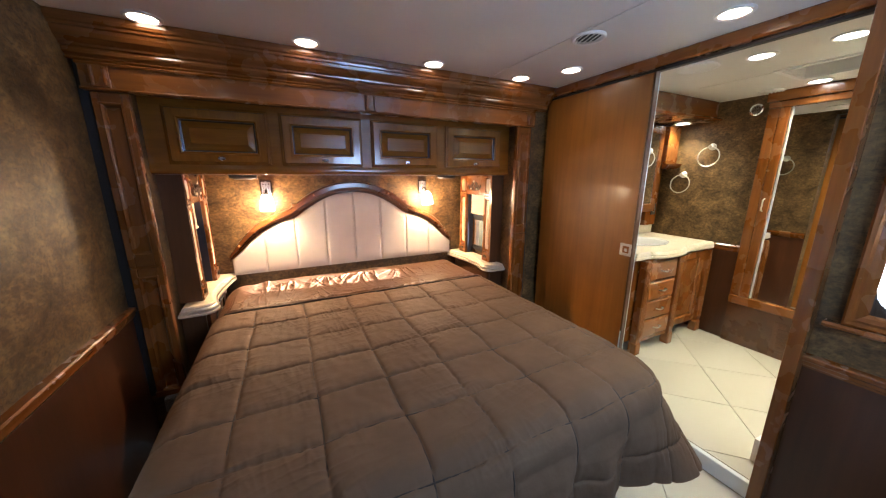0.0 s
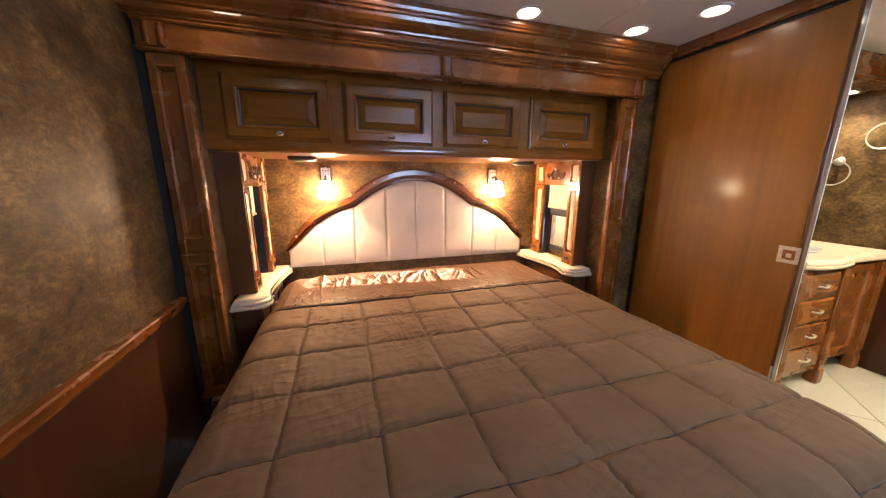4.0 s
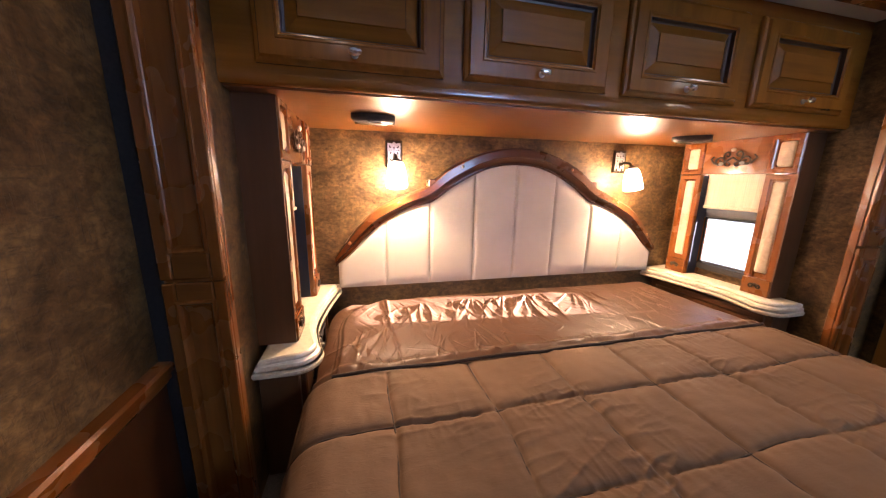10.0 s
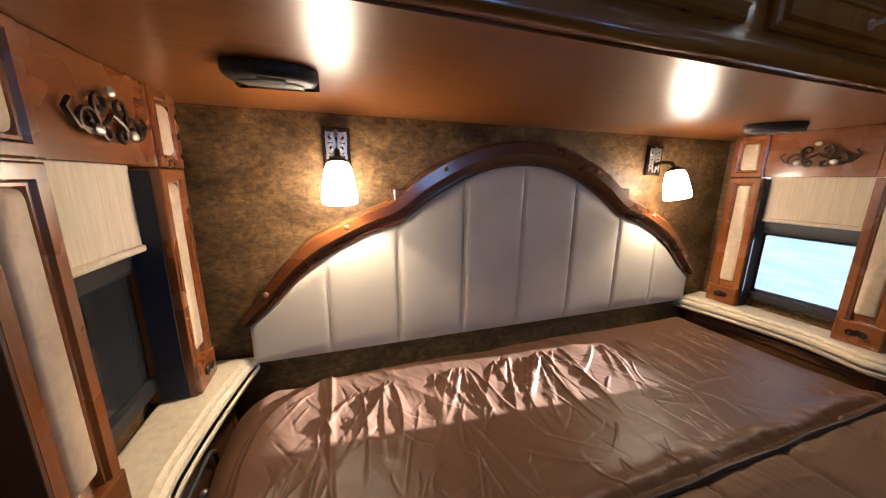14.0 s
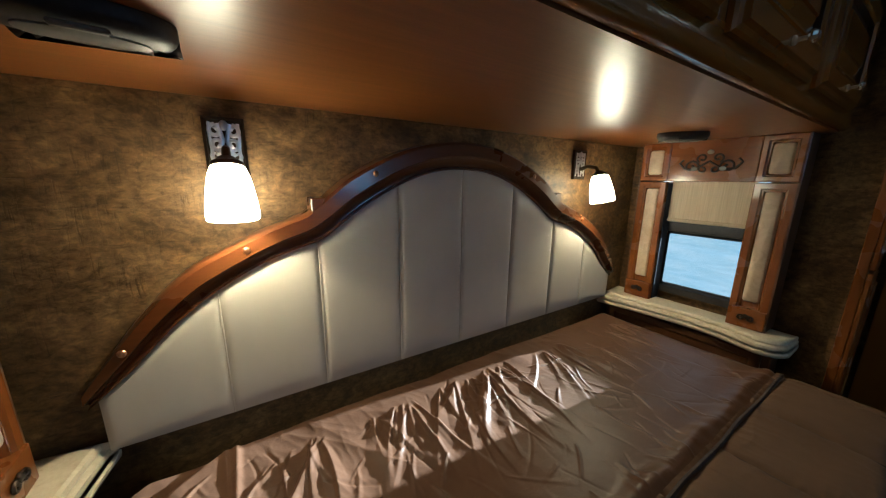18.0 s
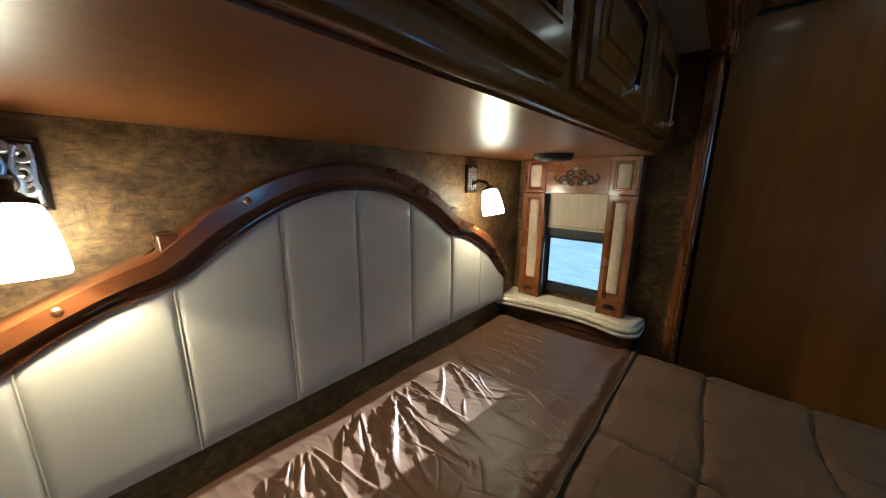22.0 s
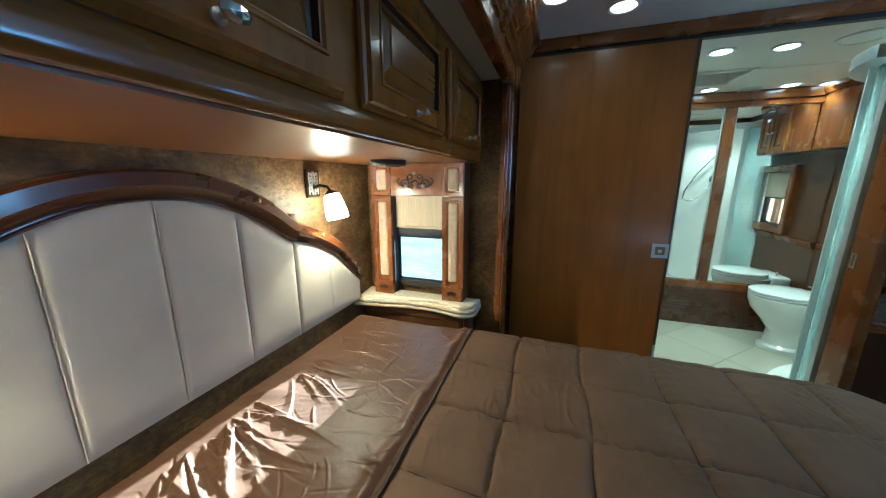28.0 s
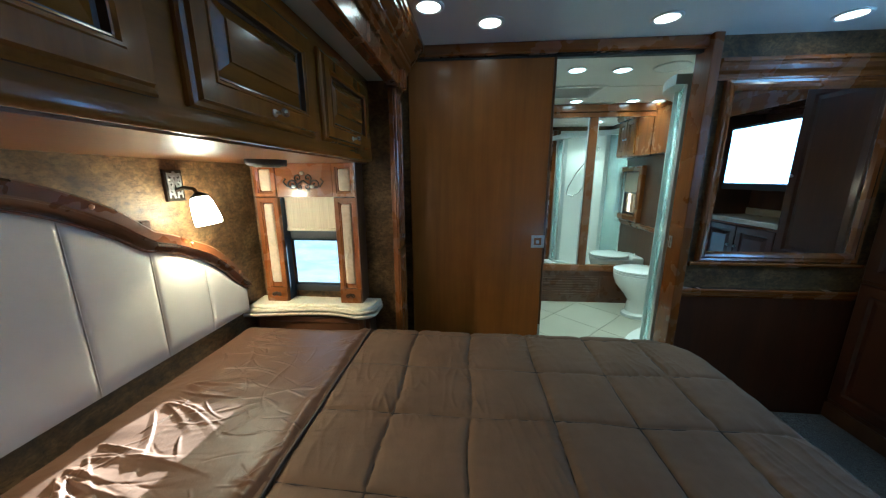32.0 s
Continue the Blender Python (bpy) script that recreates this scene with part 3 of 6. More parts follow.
def pilaster(x0, x1):
    """A post of two framed panels, the upper one closed by a plain block and a shadow gap."""
    y = FY + 0.006
    p = part("pilaster", box(x0, x1, y + 0.014, YB, 0.262, 1.791, 0.002), WOOD_Z, trim)
    for z0, z1, foot in ((0.266, 0.978, 0.03), (0.986, 1.789, 0.062)):
        sx = 0.026
        part("stile", box(x0, x0 + sx, y, y + 0.0135, z0, z1, 0.003), WOOD_Z, p)
        part("stile", box(x1 - sx, x1, y, y + 0.0135, z0, z1, 0.003), WOOD_Z, p)
        part("rail", box(x0 + sx + 0.0005, x1 - sx - 0.0005, y + 0.0004, y + 0.0135, z1 - 0.045, z1, 0.003), WOOD_X, p)
        part("rail", box(x0 + sx + 0.0005, x1 - sx - 0.0005, y + 0.0004, y + 0.0135, z0, z0 + foot, 0.003), WOOD_X, p)
        bm = rect_rings(x0 + sx, x1 - sx, z0 + foot, z1 - 0.045, [(-0.004, y + 0.001), (-0.002, y - 0.005), (0.003, y - 0.006), (0.007, y - 0.001), (0.010, y + 0.001), (0.015, y + 0.012)], cap=True)
        part("framed_panel", bm, WOOD_Z, p)
    part("base_block", box(x0 - 0.004, x1 + 0.004, y - 0.010, y - 0.0005, 0.2635, 0.296, 0.004, 2), WOOD_X, p)
    return p


pilaster(-0.774, -0.646)
pilaster(1.560, 1.690)
part("seal", box(-0.8175, -0.7745, 2.085, YB, 0.262, 1.94), BLACK, trim, "black rubber slide seal")
part("seal", box(1.6905, 1.716, 2.085, YB, 0.262, 1.94), BLACK, trim, "black rubber slide seal")

# ---- overhead cabinet ----
cab = thing("overhead_cabinet", "cherry overhead cabinet with four raised-panel doors above the bed", "cabinet", (0.46, 2.5, 1.42))
CF = 2.205
part("body", box(SL + 0.003, SR - 0.003, CF + 0.02, YH - 0.002, 1.448, 1.812), WOOD_CAB_X, cab)
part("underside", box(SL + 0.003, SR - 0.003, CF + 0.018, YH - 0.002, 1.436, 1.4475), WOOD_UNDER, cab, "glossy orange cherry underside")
PR = [(0.0, 0.0), (0.004, -0.004)] + [(0.010 + 0.014 * math.sin(radians(a)), 0.010 - 0.014 * math.cos(radians(a))) for a in range(0, 91, 15)] + [(0.0245, 0.020), (0.024, 0.026), (0.021, 0.034), (0.020, 0.042), (0.02, 0.384), (0, 0.384)]
part("face_frame", extrude(PR, (SL + 0.002, CF + 0.02, 1.444), (0, -1, 0), (0, 0, 1), (1, 0, 0), SR - SL - 0.004), WOOD_CAB_X, cab, smooth=True)
for x0, x1 in ((-0.573, -0.102), (-0.046, 0.422), (0.482, 0.956), (1.021, 1.503)):
    z0, z1, y = 1.488, 1.780, CF - 0.0005
    bm = rect_rings(x0, x1, z0, z1, [(0.0, y), (0.0, y - 0.008), (0.004, y - 0.013), (0.012, y - 0.016), (0.016, y - 0.024), (0.052, y - 0.024)], cap=False)
    d = part("door", bm, WOOD_CAB_Z, cab)
    bm = rect_rings(x0, x1, z0, z1, [(0.052, y - 0.024), (0.054, y - 0.027), (0.059, y - 0.027), (0.063, y - 0.022), (0.066, y - 0.021)], cap=False)
    part("bead", bm, WOOD_CAB_X, d)
    # ring coloured dark, so the recess reads deeper than its shape
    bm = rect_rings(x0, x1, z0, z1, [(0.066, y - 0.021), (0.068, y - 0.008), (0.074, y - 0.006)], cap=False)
    part("groove", bm, GROOVE_TONE, d, "groove coloured dark for glaze and recess shade")
    bm = rect_rings(x0 + 0.074, x1 - 0.074, z0 + 0.074, z1 - 0.074, [(0, y - 0.006), (0.004, y - 0.008), (0.030, y - 0.019), (0.032, y - 0.023)], cap=True)
    part("raised_panel", bm, WOOD_CAB_X, d)
    xc, zk = (x0 + x1) / 2, z0 + 0.032
    bm = lathe([(0.0, 0), (0.009, 0.0), (0.009, 0.003), (0.004, 0.006), (0.004, 0.018), (0.006, 0.020)], (0, 0, 0), "y", 12)
    moved(bm, Matrix.Translation((xc, y - 0.024, zk)))
    part("knob_stem", bm, NICKEL, d, "nickel knob stem", True)
    bm = lathe([(0.0, 0.018), (0.008, 0.020), (0.012, 0.024), (0.0125, 0.027), (0.008, 0.032), (0.0, 0.034)], (0, 0, 0), "y", 9)
    moved(bm, Matrix.Translation((xc, y - 0.024, zk)) @ Matrix.Diagonal((1.5, 1, 0.85, 1)))
    part("knob", bm, KNOBGLASS, d, "faceted glass knob")

# ---- headboard ----
hb = thing("headboard", "cream channelled leather headboard with an arched cherry frame", "headboard", (0.46, YH, 0.68))
HX, HB = 0.46, 0.682


INNER = ((0, 1.296), (0.12, 1.284), (0.231, 1.245), (0.355, 1.174), (0.425, 1.122), (0.455, 1.103), (0.480, 1.097), (0.576, 1.066), (0.690, 1.004), (0.770, 0.940), (0.845, 0.862), (0.925, 0.792))
OUTER = ((0, 1.380), (0.12, 1.370), (0.248, 1.333), (0.377, 1.268), (0.430, 1.226), (0.460, 1.203), (0.484, 1.181), (0.52, 1.167), (0.575, 1.146), (0.66, 1.106), (0.738, 1.064), (0.822, 0.985), (0.895, 0.892), (0.935, 0.838))


def arch(x, knots):
    """Height of the arched top over x: a smooth curve through (distance from the middle, height) knots."""
    a = min(abs(x - HX), knots[-1][0])
    k = max(i for i in range(len(knots) - 1) if knots[i][0] <= a)

    def slope(i):
        if i == 0:
            return 0.0
        p, q = knots[max(i - 1, 0)], knots[min(i + 1, len(knots) - 1)]
        return (q[1] - p[1]) / (q[0] - p[0])

    (a0, z0), (a1, z1) = knots[k], knots[k + 1]
    h = a1 - a0
    u = (a - a0) / h
    return (2 * u ** 3 - 3 * u ** 2 + 1) * z0 + (u ** 3 - 2 * u ** 2 + u) * h * slope(k) + (3 * u ** 2 - 2 * u ** 3) * z1 + (u ** 3 - u ** 2) * h * slope(k + 1)


def inner(x):
    return arch(x, INNER)


def outer(x):
    return arch(x, OUTER)


SEAMS = (-0.460, -0.232, -0.004, 0.231, 0.462, 0.694, 0.932, 1.155, 1.392)
for x0, x1 in zip(SEAMS, SEAMS[1:]):
    bm = bmesh.new()
    nx, nz = 30, 14
    grid = []
    for i in range(nx + 1):
        u = i / nx
        x = x0 + (x1 - x0) * u
        zt = inner(x) + 0.012
        row = []
        for j in range(nz + 1):
            v = j / nz
            puff = (1 - abs(2 * u - 1) ** 16) * (1 - (abs(2 * v - 1) ** 14))
            row.append(bm.verts.new((x, YH - 0.038 - 0.010 * max(0, puff) ** 0.6, HB + (zt - HB) * v)))
        grid.append(row)
    for i in range(nx):
        for j in range(nz):
            bm.faces.new((grid[i][j], grid[i + 1][j], grid[i + 1][j + 1], grid[i][j + 1]))
    for line in ([r[0] for r in grid], [r[-1] for r in grid], grid[0], grid[-1]):
        back = [bm.verts.new((v.co.x, YH - 0.001, v.co.z)) for v in line]
        for a, b, c, d in zip(line, line[1:], back[1:], back):
            bm.faces.new((a, b, c, d))
    part("channel", bm, LEATHER, hb, smooth=True)
    if x1 < 1.39:
        zt = inner(x1)
        part("welt", tube([(x1, YH - 0.0440, HB + 0.004), (x1, YH - 0.0445, (HB + zt) / 2), (x1, YH - 0.0440, zt)], 0.0019, 6), LEATHER, hb, smooth=True)


def frame_band(profile, name):
    """A piece of the arched frame: (share of its height from inner to outer edge, depth) pairs."""
    bm = bmesh.new()
    n = 96
    rows = []
    for i in range(n + 1):
        u = -1 + 2 * i / n
        x = HX + 0.932 * u
        zi, zo = inner(HX + 0.920 * u), outer(x)
        rows.append([bm.verts.new((x, YH - d, zi + (zo - zi) * k)) for k, d in profile])
    m = len(profile)
    for p, q in zip(rows, rows[1:]):
        for k in range(m):
            bm.faces.new((p[k], p[(k + 1) % m], q[(k + 1) % m], q[k]))
    bm.faces.new(rows[0])
    bm.faces.new(rows[-1][::-1])
    part(name, bm, WOOD_FRAME, hb, smooth=True)


frame_band([(0.44, 0.001), (0.44, 0.064), (0.50, 0.070), (0.90, 0.0688), (0.99, 0.060), (1.0, 0.001)], "frame_outer")
frame_band([(0.10, 0.001), (0.10, 0.046), (0.16, 0.045), (0.24, 0.047), (0.33, 0.053), (0.435, 0.064), (0.435, 0.001)], "frame_cove")
frame_band([(0.0, 0.001), (0.0, 0.048), (0.03, 0.053), (0.07, 0.053), (0.097, 0.048), (0.097, 0.001)], "frame_bead")
for k in (-1, 1):
    xk = HX + k * 0.466
    part("frame_knee", box(xk - 0.022, xk + 0.012, YH - 0.066, YH - 0.001, 1.150, 1.217, 0.003) if k > 0 else box(xk - 0.012, xk + 0.022, YH - 0.066, YH - 0.001, 1.150, 1.217, 0.003), WOOD_FRAME, hb)
    for xr, f in ((0.862, 0.72), (0.625, 0.72), (0.308, 0.72)):
        x = HX + k * xr
        z = inner(x) + (outer(x) - inner(x)) * 0.74
        part("rivet", ball((x, YH - 0.069, z), 0.0085, 1, 0.7, 1, u=10, v=6), BRONZE, hb, "round bronze cap")

# ---- bed ----
bed = thing("bed", "king bed on a dark wooden platform", "bed", (0.43, 1.7, BZ))
part("platform", box(-0.36, 1.20, 0.86, YH - 0.02, BZ, 0.30, 0.006), WOOD_DARK, bed)
part("mattress", box(-0.43, 1.27, 0.86, YH - 0.03, 0.30, 0.585, 0.09, 4), WHITEP, bed, "pale mattress under the covers", True)

BX0, BX1, BY0, BTOP, BR = -0.530, 1.405, 0.650, 0.622, 0.120
COLS = [-0.545, -0.278, -0.012, 0.252, 0.506, 0.770, 1.035, 1.30, 1.56]
LINES = [2.165, 1.932, 1.682, 1.425, 1.172, 0.940, 0.69, 0.44]


def quilt_pos(s, t):
    """Where the cloth's point (s, t) lies: flat on top, bent over the edges, hanging below."""
    r = BR
    cr = 0.11
    x0, x1, y0 = BX0 + r + cr, BX1 - r - cr, BY0 + r + cr
    cx, cy = min(max(s, x0), x1), max(t, y0)
    v = Vector((s - cx, t - cy))
    d = v.length
    if d <= cr or d == 0:
        return Vector((s, t, BTOP)), 0.0, Vector((0, 0))
    n = v / d
    ax, ay = max(abs(n.x), 1e-6), max(abs(n.y), 1e-6)
    hem = min(0.69 / ax, 0.69 / ay)
    e = (d - cr) * (0.69 - cr) / (hem - cr)
    a = min(e / r, math.pi / 2)
    down = max(0.0, e - r * math.pi / 2)
    out = cr + r * math.sin(a)
    p = Vector((cx + n.x * out, cy + n.y * out, BTOP - r * (1 - math.cos(a)) - down))
    return p, down, n


def seam_dist(v, lines):
    return min(abs(v - q) for q in lines)


GATHERS = ((0.80, 2.73), (0.53, 2.74), (0.15, 2.73), (-0.10, 2.73), (1.20, 2.72), (-0.30, 2.50), (0.36, 2.74))


def satin_creases(s0, s1, t0, t1, ns, nt):
    """Height of the lining's sharp pulls: tents that fan out of gathers at the pillow edge, and short stray ones."""
    rnd = random.Random(12)
    s, t = np.meshgrid(np.linspace(s0, s1, ns + 1), np.linspace(t0, t1, nt + 1))
    lift = np.zeros_like(s)

    def tent(cs, ct, ang, length, near, far, w0, w1, high, bend):
        dx, dy = math.sin(ang), -math.cos(ang)
        u = (s - cs) * dx + (t - ct) * dy
        f = np.clip(u / length, 0, 1)
        v = (s - cs) * -dy + (t - ct) * dx + bend * f * f * length
        w = w0 + (w1 - w0) * f
        ends = np.clip(f / 0.12, 0, 1) * np.clip((1 - f) / 0.55, 0, 1) * (u > 0) * (u < length)
        body = np.where(v > 0, np.clip(1 - v / (w * far), 0, 1), np.clip(1 + v / (w * near), 0, 1))
        return high * ends * body

    for cs, ct in GATHERS:
        for k in range(9):
            side = rnd.choice((-1, 1))
            lift += tent(cs + rnd.uniform(-0.07, 0.07), ct + rnd.uniform(-0.03, 0.0), -0.28 + rnd.uniform(-0.5, 0.5), rnd.uniform(0.14, 0.42), 0.5 if side > 0 else 1.6, 1.6 if side > 0 else 0.5, 0.006, rnd.uniform(0.016, 0.040), rnd.uniform(0.003, 0.009), rnd.uniform(-0.35, 0.35))
    for k in range(190):
        lift += rnd.choice((-0.6, 1)) * tent(rnd.uniform(-0.45, 1.3), rnd.uniform(2.26, 2.76), rnd.gauss(-0.25, 0.65), rnd.uniform(0.05, 0.20), 0.6, 1.2, 0.004, rnd.uniform(0.006, 0.014), rnd.uniform(0.0014, 0.0046), rnd.uniform(-0.4, 0.4))
    for k in range(26):
        lift += tent(rnd.uniform(-0.42, 1.28), 2.20, math.pi + rnd.uniform(-0.5, 0.9), rnd.uniform(0.05, 0.14), 0.8, 1.1, 0.005, 0.016, rnd.uniform(0.003, 0.007), rnd.uniform(-0.5, 0.5))
    return lift


def comforter_mesh(s0, s1, t0, t1, step, puff, satin):
    ns, nt = int((s1 - s0) / step), int((t1 - t0) / step)
    verts, faces = [], []
    pulls = satin_creases(s0, s1, t0, t1, ns, nt) if satin else None
    for j in range(nt + 1):
        t = t0 + (t1 - t0) * j / nt
        for i in range(ns + 1):
            s = s0 + (s1 - s0) * i / ns
            w = 0.010 * noise.noise((s * 2.3, t * 2.1, 3.0))
            p, down, n = quilt_pos(s, t)
            if satin:
                a, b = 0.80 * s + 0.60 * t, -0.60 * s + 0.80 * t
                a += 0.03 * noise.noise((s * 3.0, t * 3.0, 6.0))
                mid = math.exp(-((s - 0.36) / 0.60) ** 4) * min(1.0, max(0.0, (t - 2.40) / 0.14))
                a += 0.016 * noise.noise((s * 5.0, t * 7.0, 21.0))
                gate = min(1.0, max(0.0, 0.5 + 1.8 * noise.noise((s * 4.0, t * 4.0, 31.0))))
                fan = 0.55 * math.sin(2.2 * s + 0.6) * b
                n1 = abs(noise.noise((a * 7.5 + fan, b * 1.7, 1.0)))
                n2 = abs(noise.noise((a * 15.0 + b * 4 + fan, b * 3.6, 5.0)))
                n3 = abs(noise.noise((a * 36.0 - b * 9, b * 13.0, 15.0)))
                n4 = abs(noise.noise((a * 13.0 - b * 7.0, b * 3.2, 61.0)))
                slack = noise.noise((s * 2.2, t * 2.6, 9.0)) + 0.9 * mid * noise.noise((s * 6.5 + t * 2.0, t * 5.5, 41.0))
                wide = 0.34 + 0.66 * mid
                facet = 0.0065 * (1 - n1) ** 1.3 + 0.004 * gate * (1 - n2) ** 1.8 + 0.004 * (1 - gate) * (1 - n4) ** 1.8 + 0.0016 * (1 - n3) ** 2 * gate
                lift = 0.004 - 0.005 * min(1.0, max(0.0, (t - 2.3) / 0.1)) + (0.0035 + 0.0035 * mid) * slack + wide * (facet - 0.008) + float(pulls[j, i]) * (0.75 + 0.25 * mid)
                fold = max(0.0, noise.noise((s * 3.4, t * 3.0, 71.0)))
                lift += 0.020 * fold * (1 - mid) * (1 - abs(noise.noise((s * 1.7 - t * 2.2, t * 4.5 + s * 1.4, 77.0)))) ** 26
                lift += 0.0032 * math.exp(-((s + 0.236 - 0.06 * (2.42 - t)) / 0.006) ** 2) + 0.0026 * math.exp(-((s - 0.13 - 0.22 * (2.42 - t)) / 0.005) ** 2) * min(1.0, max(0.0, (2.50 - t) / 0.06))
                rim = -0.430 + 0.16 * max(0.0, (t - 2.60) / 0.2) ** 2 + 0.012 * noise.noise((t * 7.0, 1.0, 0.0))
                lift -= 0.016 * min(1.0, max(0.0, (rim - s) / 0.014)) + 0.009 * math.exp(-((s - rim) / 0.006) ** 2)
                p.x = max(p.x, -0.500 + 0.012 * noise.noise((t * 11.0, 5.0, p.z * 6.0)) + 0.10 * max(0.0, (t - 2.66) / 0.14) ** 2)
                lift += 0.007 * math.exp(-((s + 0.236) / 0.008) ** 2) * min(1.0, max(0.0, (t - 2.4) / 0.15))
                lift += (0.013 + 0.008 * noise.noise((s * 9.0, 2.0, 0)) + 0.005 * noise.noise((s * 26.0, t * 9.0, 3.0))) * math.exp(-((t - 2.205 - 0.012 * noise.noise((s * 6.0, 7.0, 0))) / 0.024) ** 2)
            else:
                ws = s + 0.012 * noise.noise((s * 3, t * 4, 7))
                wt = t + 0.012 * noise.noise((s * 4, t * 3, 11))
                ds, dt = seam_dist(ws, COLS), seam_dist(wt, LINES)
                hs, ht = 1 - math.exp(-ds / 0.0075), 1 - math.exp(-dt / 0.0075)
                dome = min(1.0, ds / 0.045) ** 0.5 * min(1.0, dt / 0.045) ** 0.5
                pull = noise.noise((s * 34, t * 12, 4)) * math.exp(-dt / 0.05) + noise.noise((s * 12, t * 34, 8)) * math.exp(-ds / 0.05)
                near = math.exp(-ds / 0.06) + 0.6 * math.exp(-dt / 0.05)
                gate = min(1.0, max(0.0, 0.35 + 1.8 * noise.noise((s * 3.1, t * 3.1, 51.0))))
                line = (1 - abs(noise.noise((s * 5 + t * 4, t * 26 - s * 5, 4)))) ** 10
                line2 = (1 - abs(noise.noise((s * 30 + t * 6, t * 6, 14)))) ** 10
                lift = puff * (0.68 * hs * ht + 0.32 * dome) + 0.0036 * pull + 0.0014 * noise.noise((s * 22 + t * 8, t * 22, 1))
                lift += gate * (0.0048 * line * (0.30 + near) + 0.0050 * line2 * math.exp(-dt / 0.06))
            hang = 0.0
            if down > 0:
                g = s * n.y * 1.0 - t * n.x
                hang = 0.020 * min(1, down / 0.12) * math.sin(g * 19 + 1.3 * math.sin(g * 7))
                p = p + Vector((n.x, n.y, 0)) * (hang + 0.05 * down + 1.3 * down * abs(n.x * n.y))
            a = min(1.0, down / 0.05)
            up = Vector((n.x * a, n.y * a, 1 - a))
            p = p + up * lift + Vector((0, 0, w * (1 - a)))
            verts.append((p.x - 0.43, p.y - 1.7, p.z))
    for j in range(nt):
        for i in range(ns):
            a = j * (ns + 1) + i
            faces.append((a, a + 1, a + ns + 2, a + ns + 1))
    me = bpy.data.meshes.new("cover")
    me.from_pydata(verts, [], faces)
    me.shade_smooth()
    return me


comf = thing("comforter", "brown box-quilted comforter with a satin lining folded back", "comforter", (0.43, 1.7, 0))
ob = new("quilted_cover", comforter_mesh(-0.87, 1.725, 0.31, 2.182, 0.0044, 0.014, False))
ob.data.materials.append(QUILT)
ob.parent = comf
ob = new("folded_lining", comforter_mesh(-0.66, 1.50, 2.168, 2.80, 0.0026, 0.0, True))
ob.data.materials.append(SATIN)
ob.parent = comf
tagged(ob, "shiny wrinkled brown satin lining folded back")
ORIGIN[comf.name] = Vector((0.43, 1.7, 0))


def seam_line(a, b, n):
    """Thin dark tube along a seam of the quilt, from (s, t) a to b."""
    pts = []
    for i in range(n + 1):
        s, t = a[0] + (b[0] - a[0]) * i / n, a[1] + (b[1] - a[1]) * i / n
        s2 = s - 0.012 * noise.noise((s * 3, t * 4, 7)) if a[0] == b[0] else s
        t2 = t - 0.012 * noise.noise((s * 4, t * 3, 11)) if a[1] == b[1] else t
        p, down, nn = quilt_pos(s2, t2)
        if down > 0:
            g = s2 * nn.y - t2 * nn.x
            p = p + Vector((nn.x, nn.y, 0)) * (0.020 * min(1, down / 0.12) * math.sin(g * 19 + 1.3 * math.sin(g * 7)) + 0.05 * down + 1.3 * down * abs(nn.x * nn.y))
        k = min(1.0, down / 0.05)
        p = p + Vector((nn.x * k, nn.y * k, 1 - k)) * 0.0012 + Vector((0, 0, 0.010 * noise.noise((s2 * 2.3, t2 * 2.1, 3.0)) * (1 - k)))
        pts.append(p)
    return tube(pts, 0.0028, 5)


# tubes darker than the quilt, one along each seam
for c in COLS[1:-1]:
    part("seam_stitch", seam_line((c, 0.315), (c, 2.16), 150), SHEET, comf, "dark line along a quilt seam", True)
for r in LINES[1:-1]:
    part("seam_stitch", seam_line((-0.865, r), (1.72, r), 190), SHEET, comf, "dark line along a quilt seam", True)
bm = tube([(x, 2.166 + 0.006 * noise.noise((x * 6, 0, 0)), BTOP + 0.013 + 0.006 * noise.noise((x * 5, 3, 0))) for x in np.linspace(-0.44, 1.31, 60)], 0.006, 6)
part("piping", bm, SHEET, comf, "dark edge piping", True)


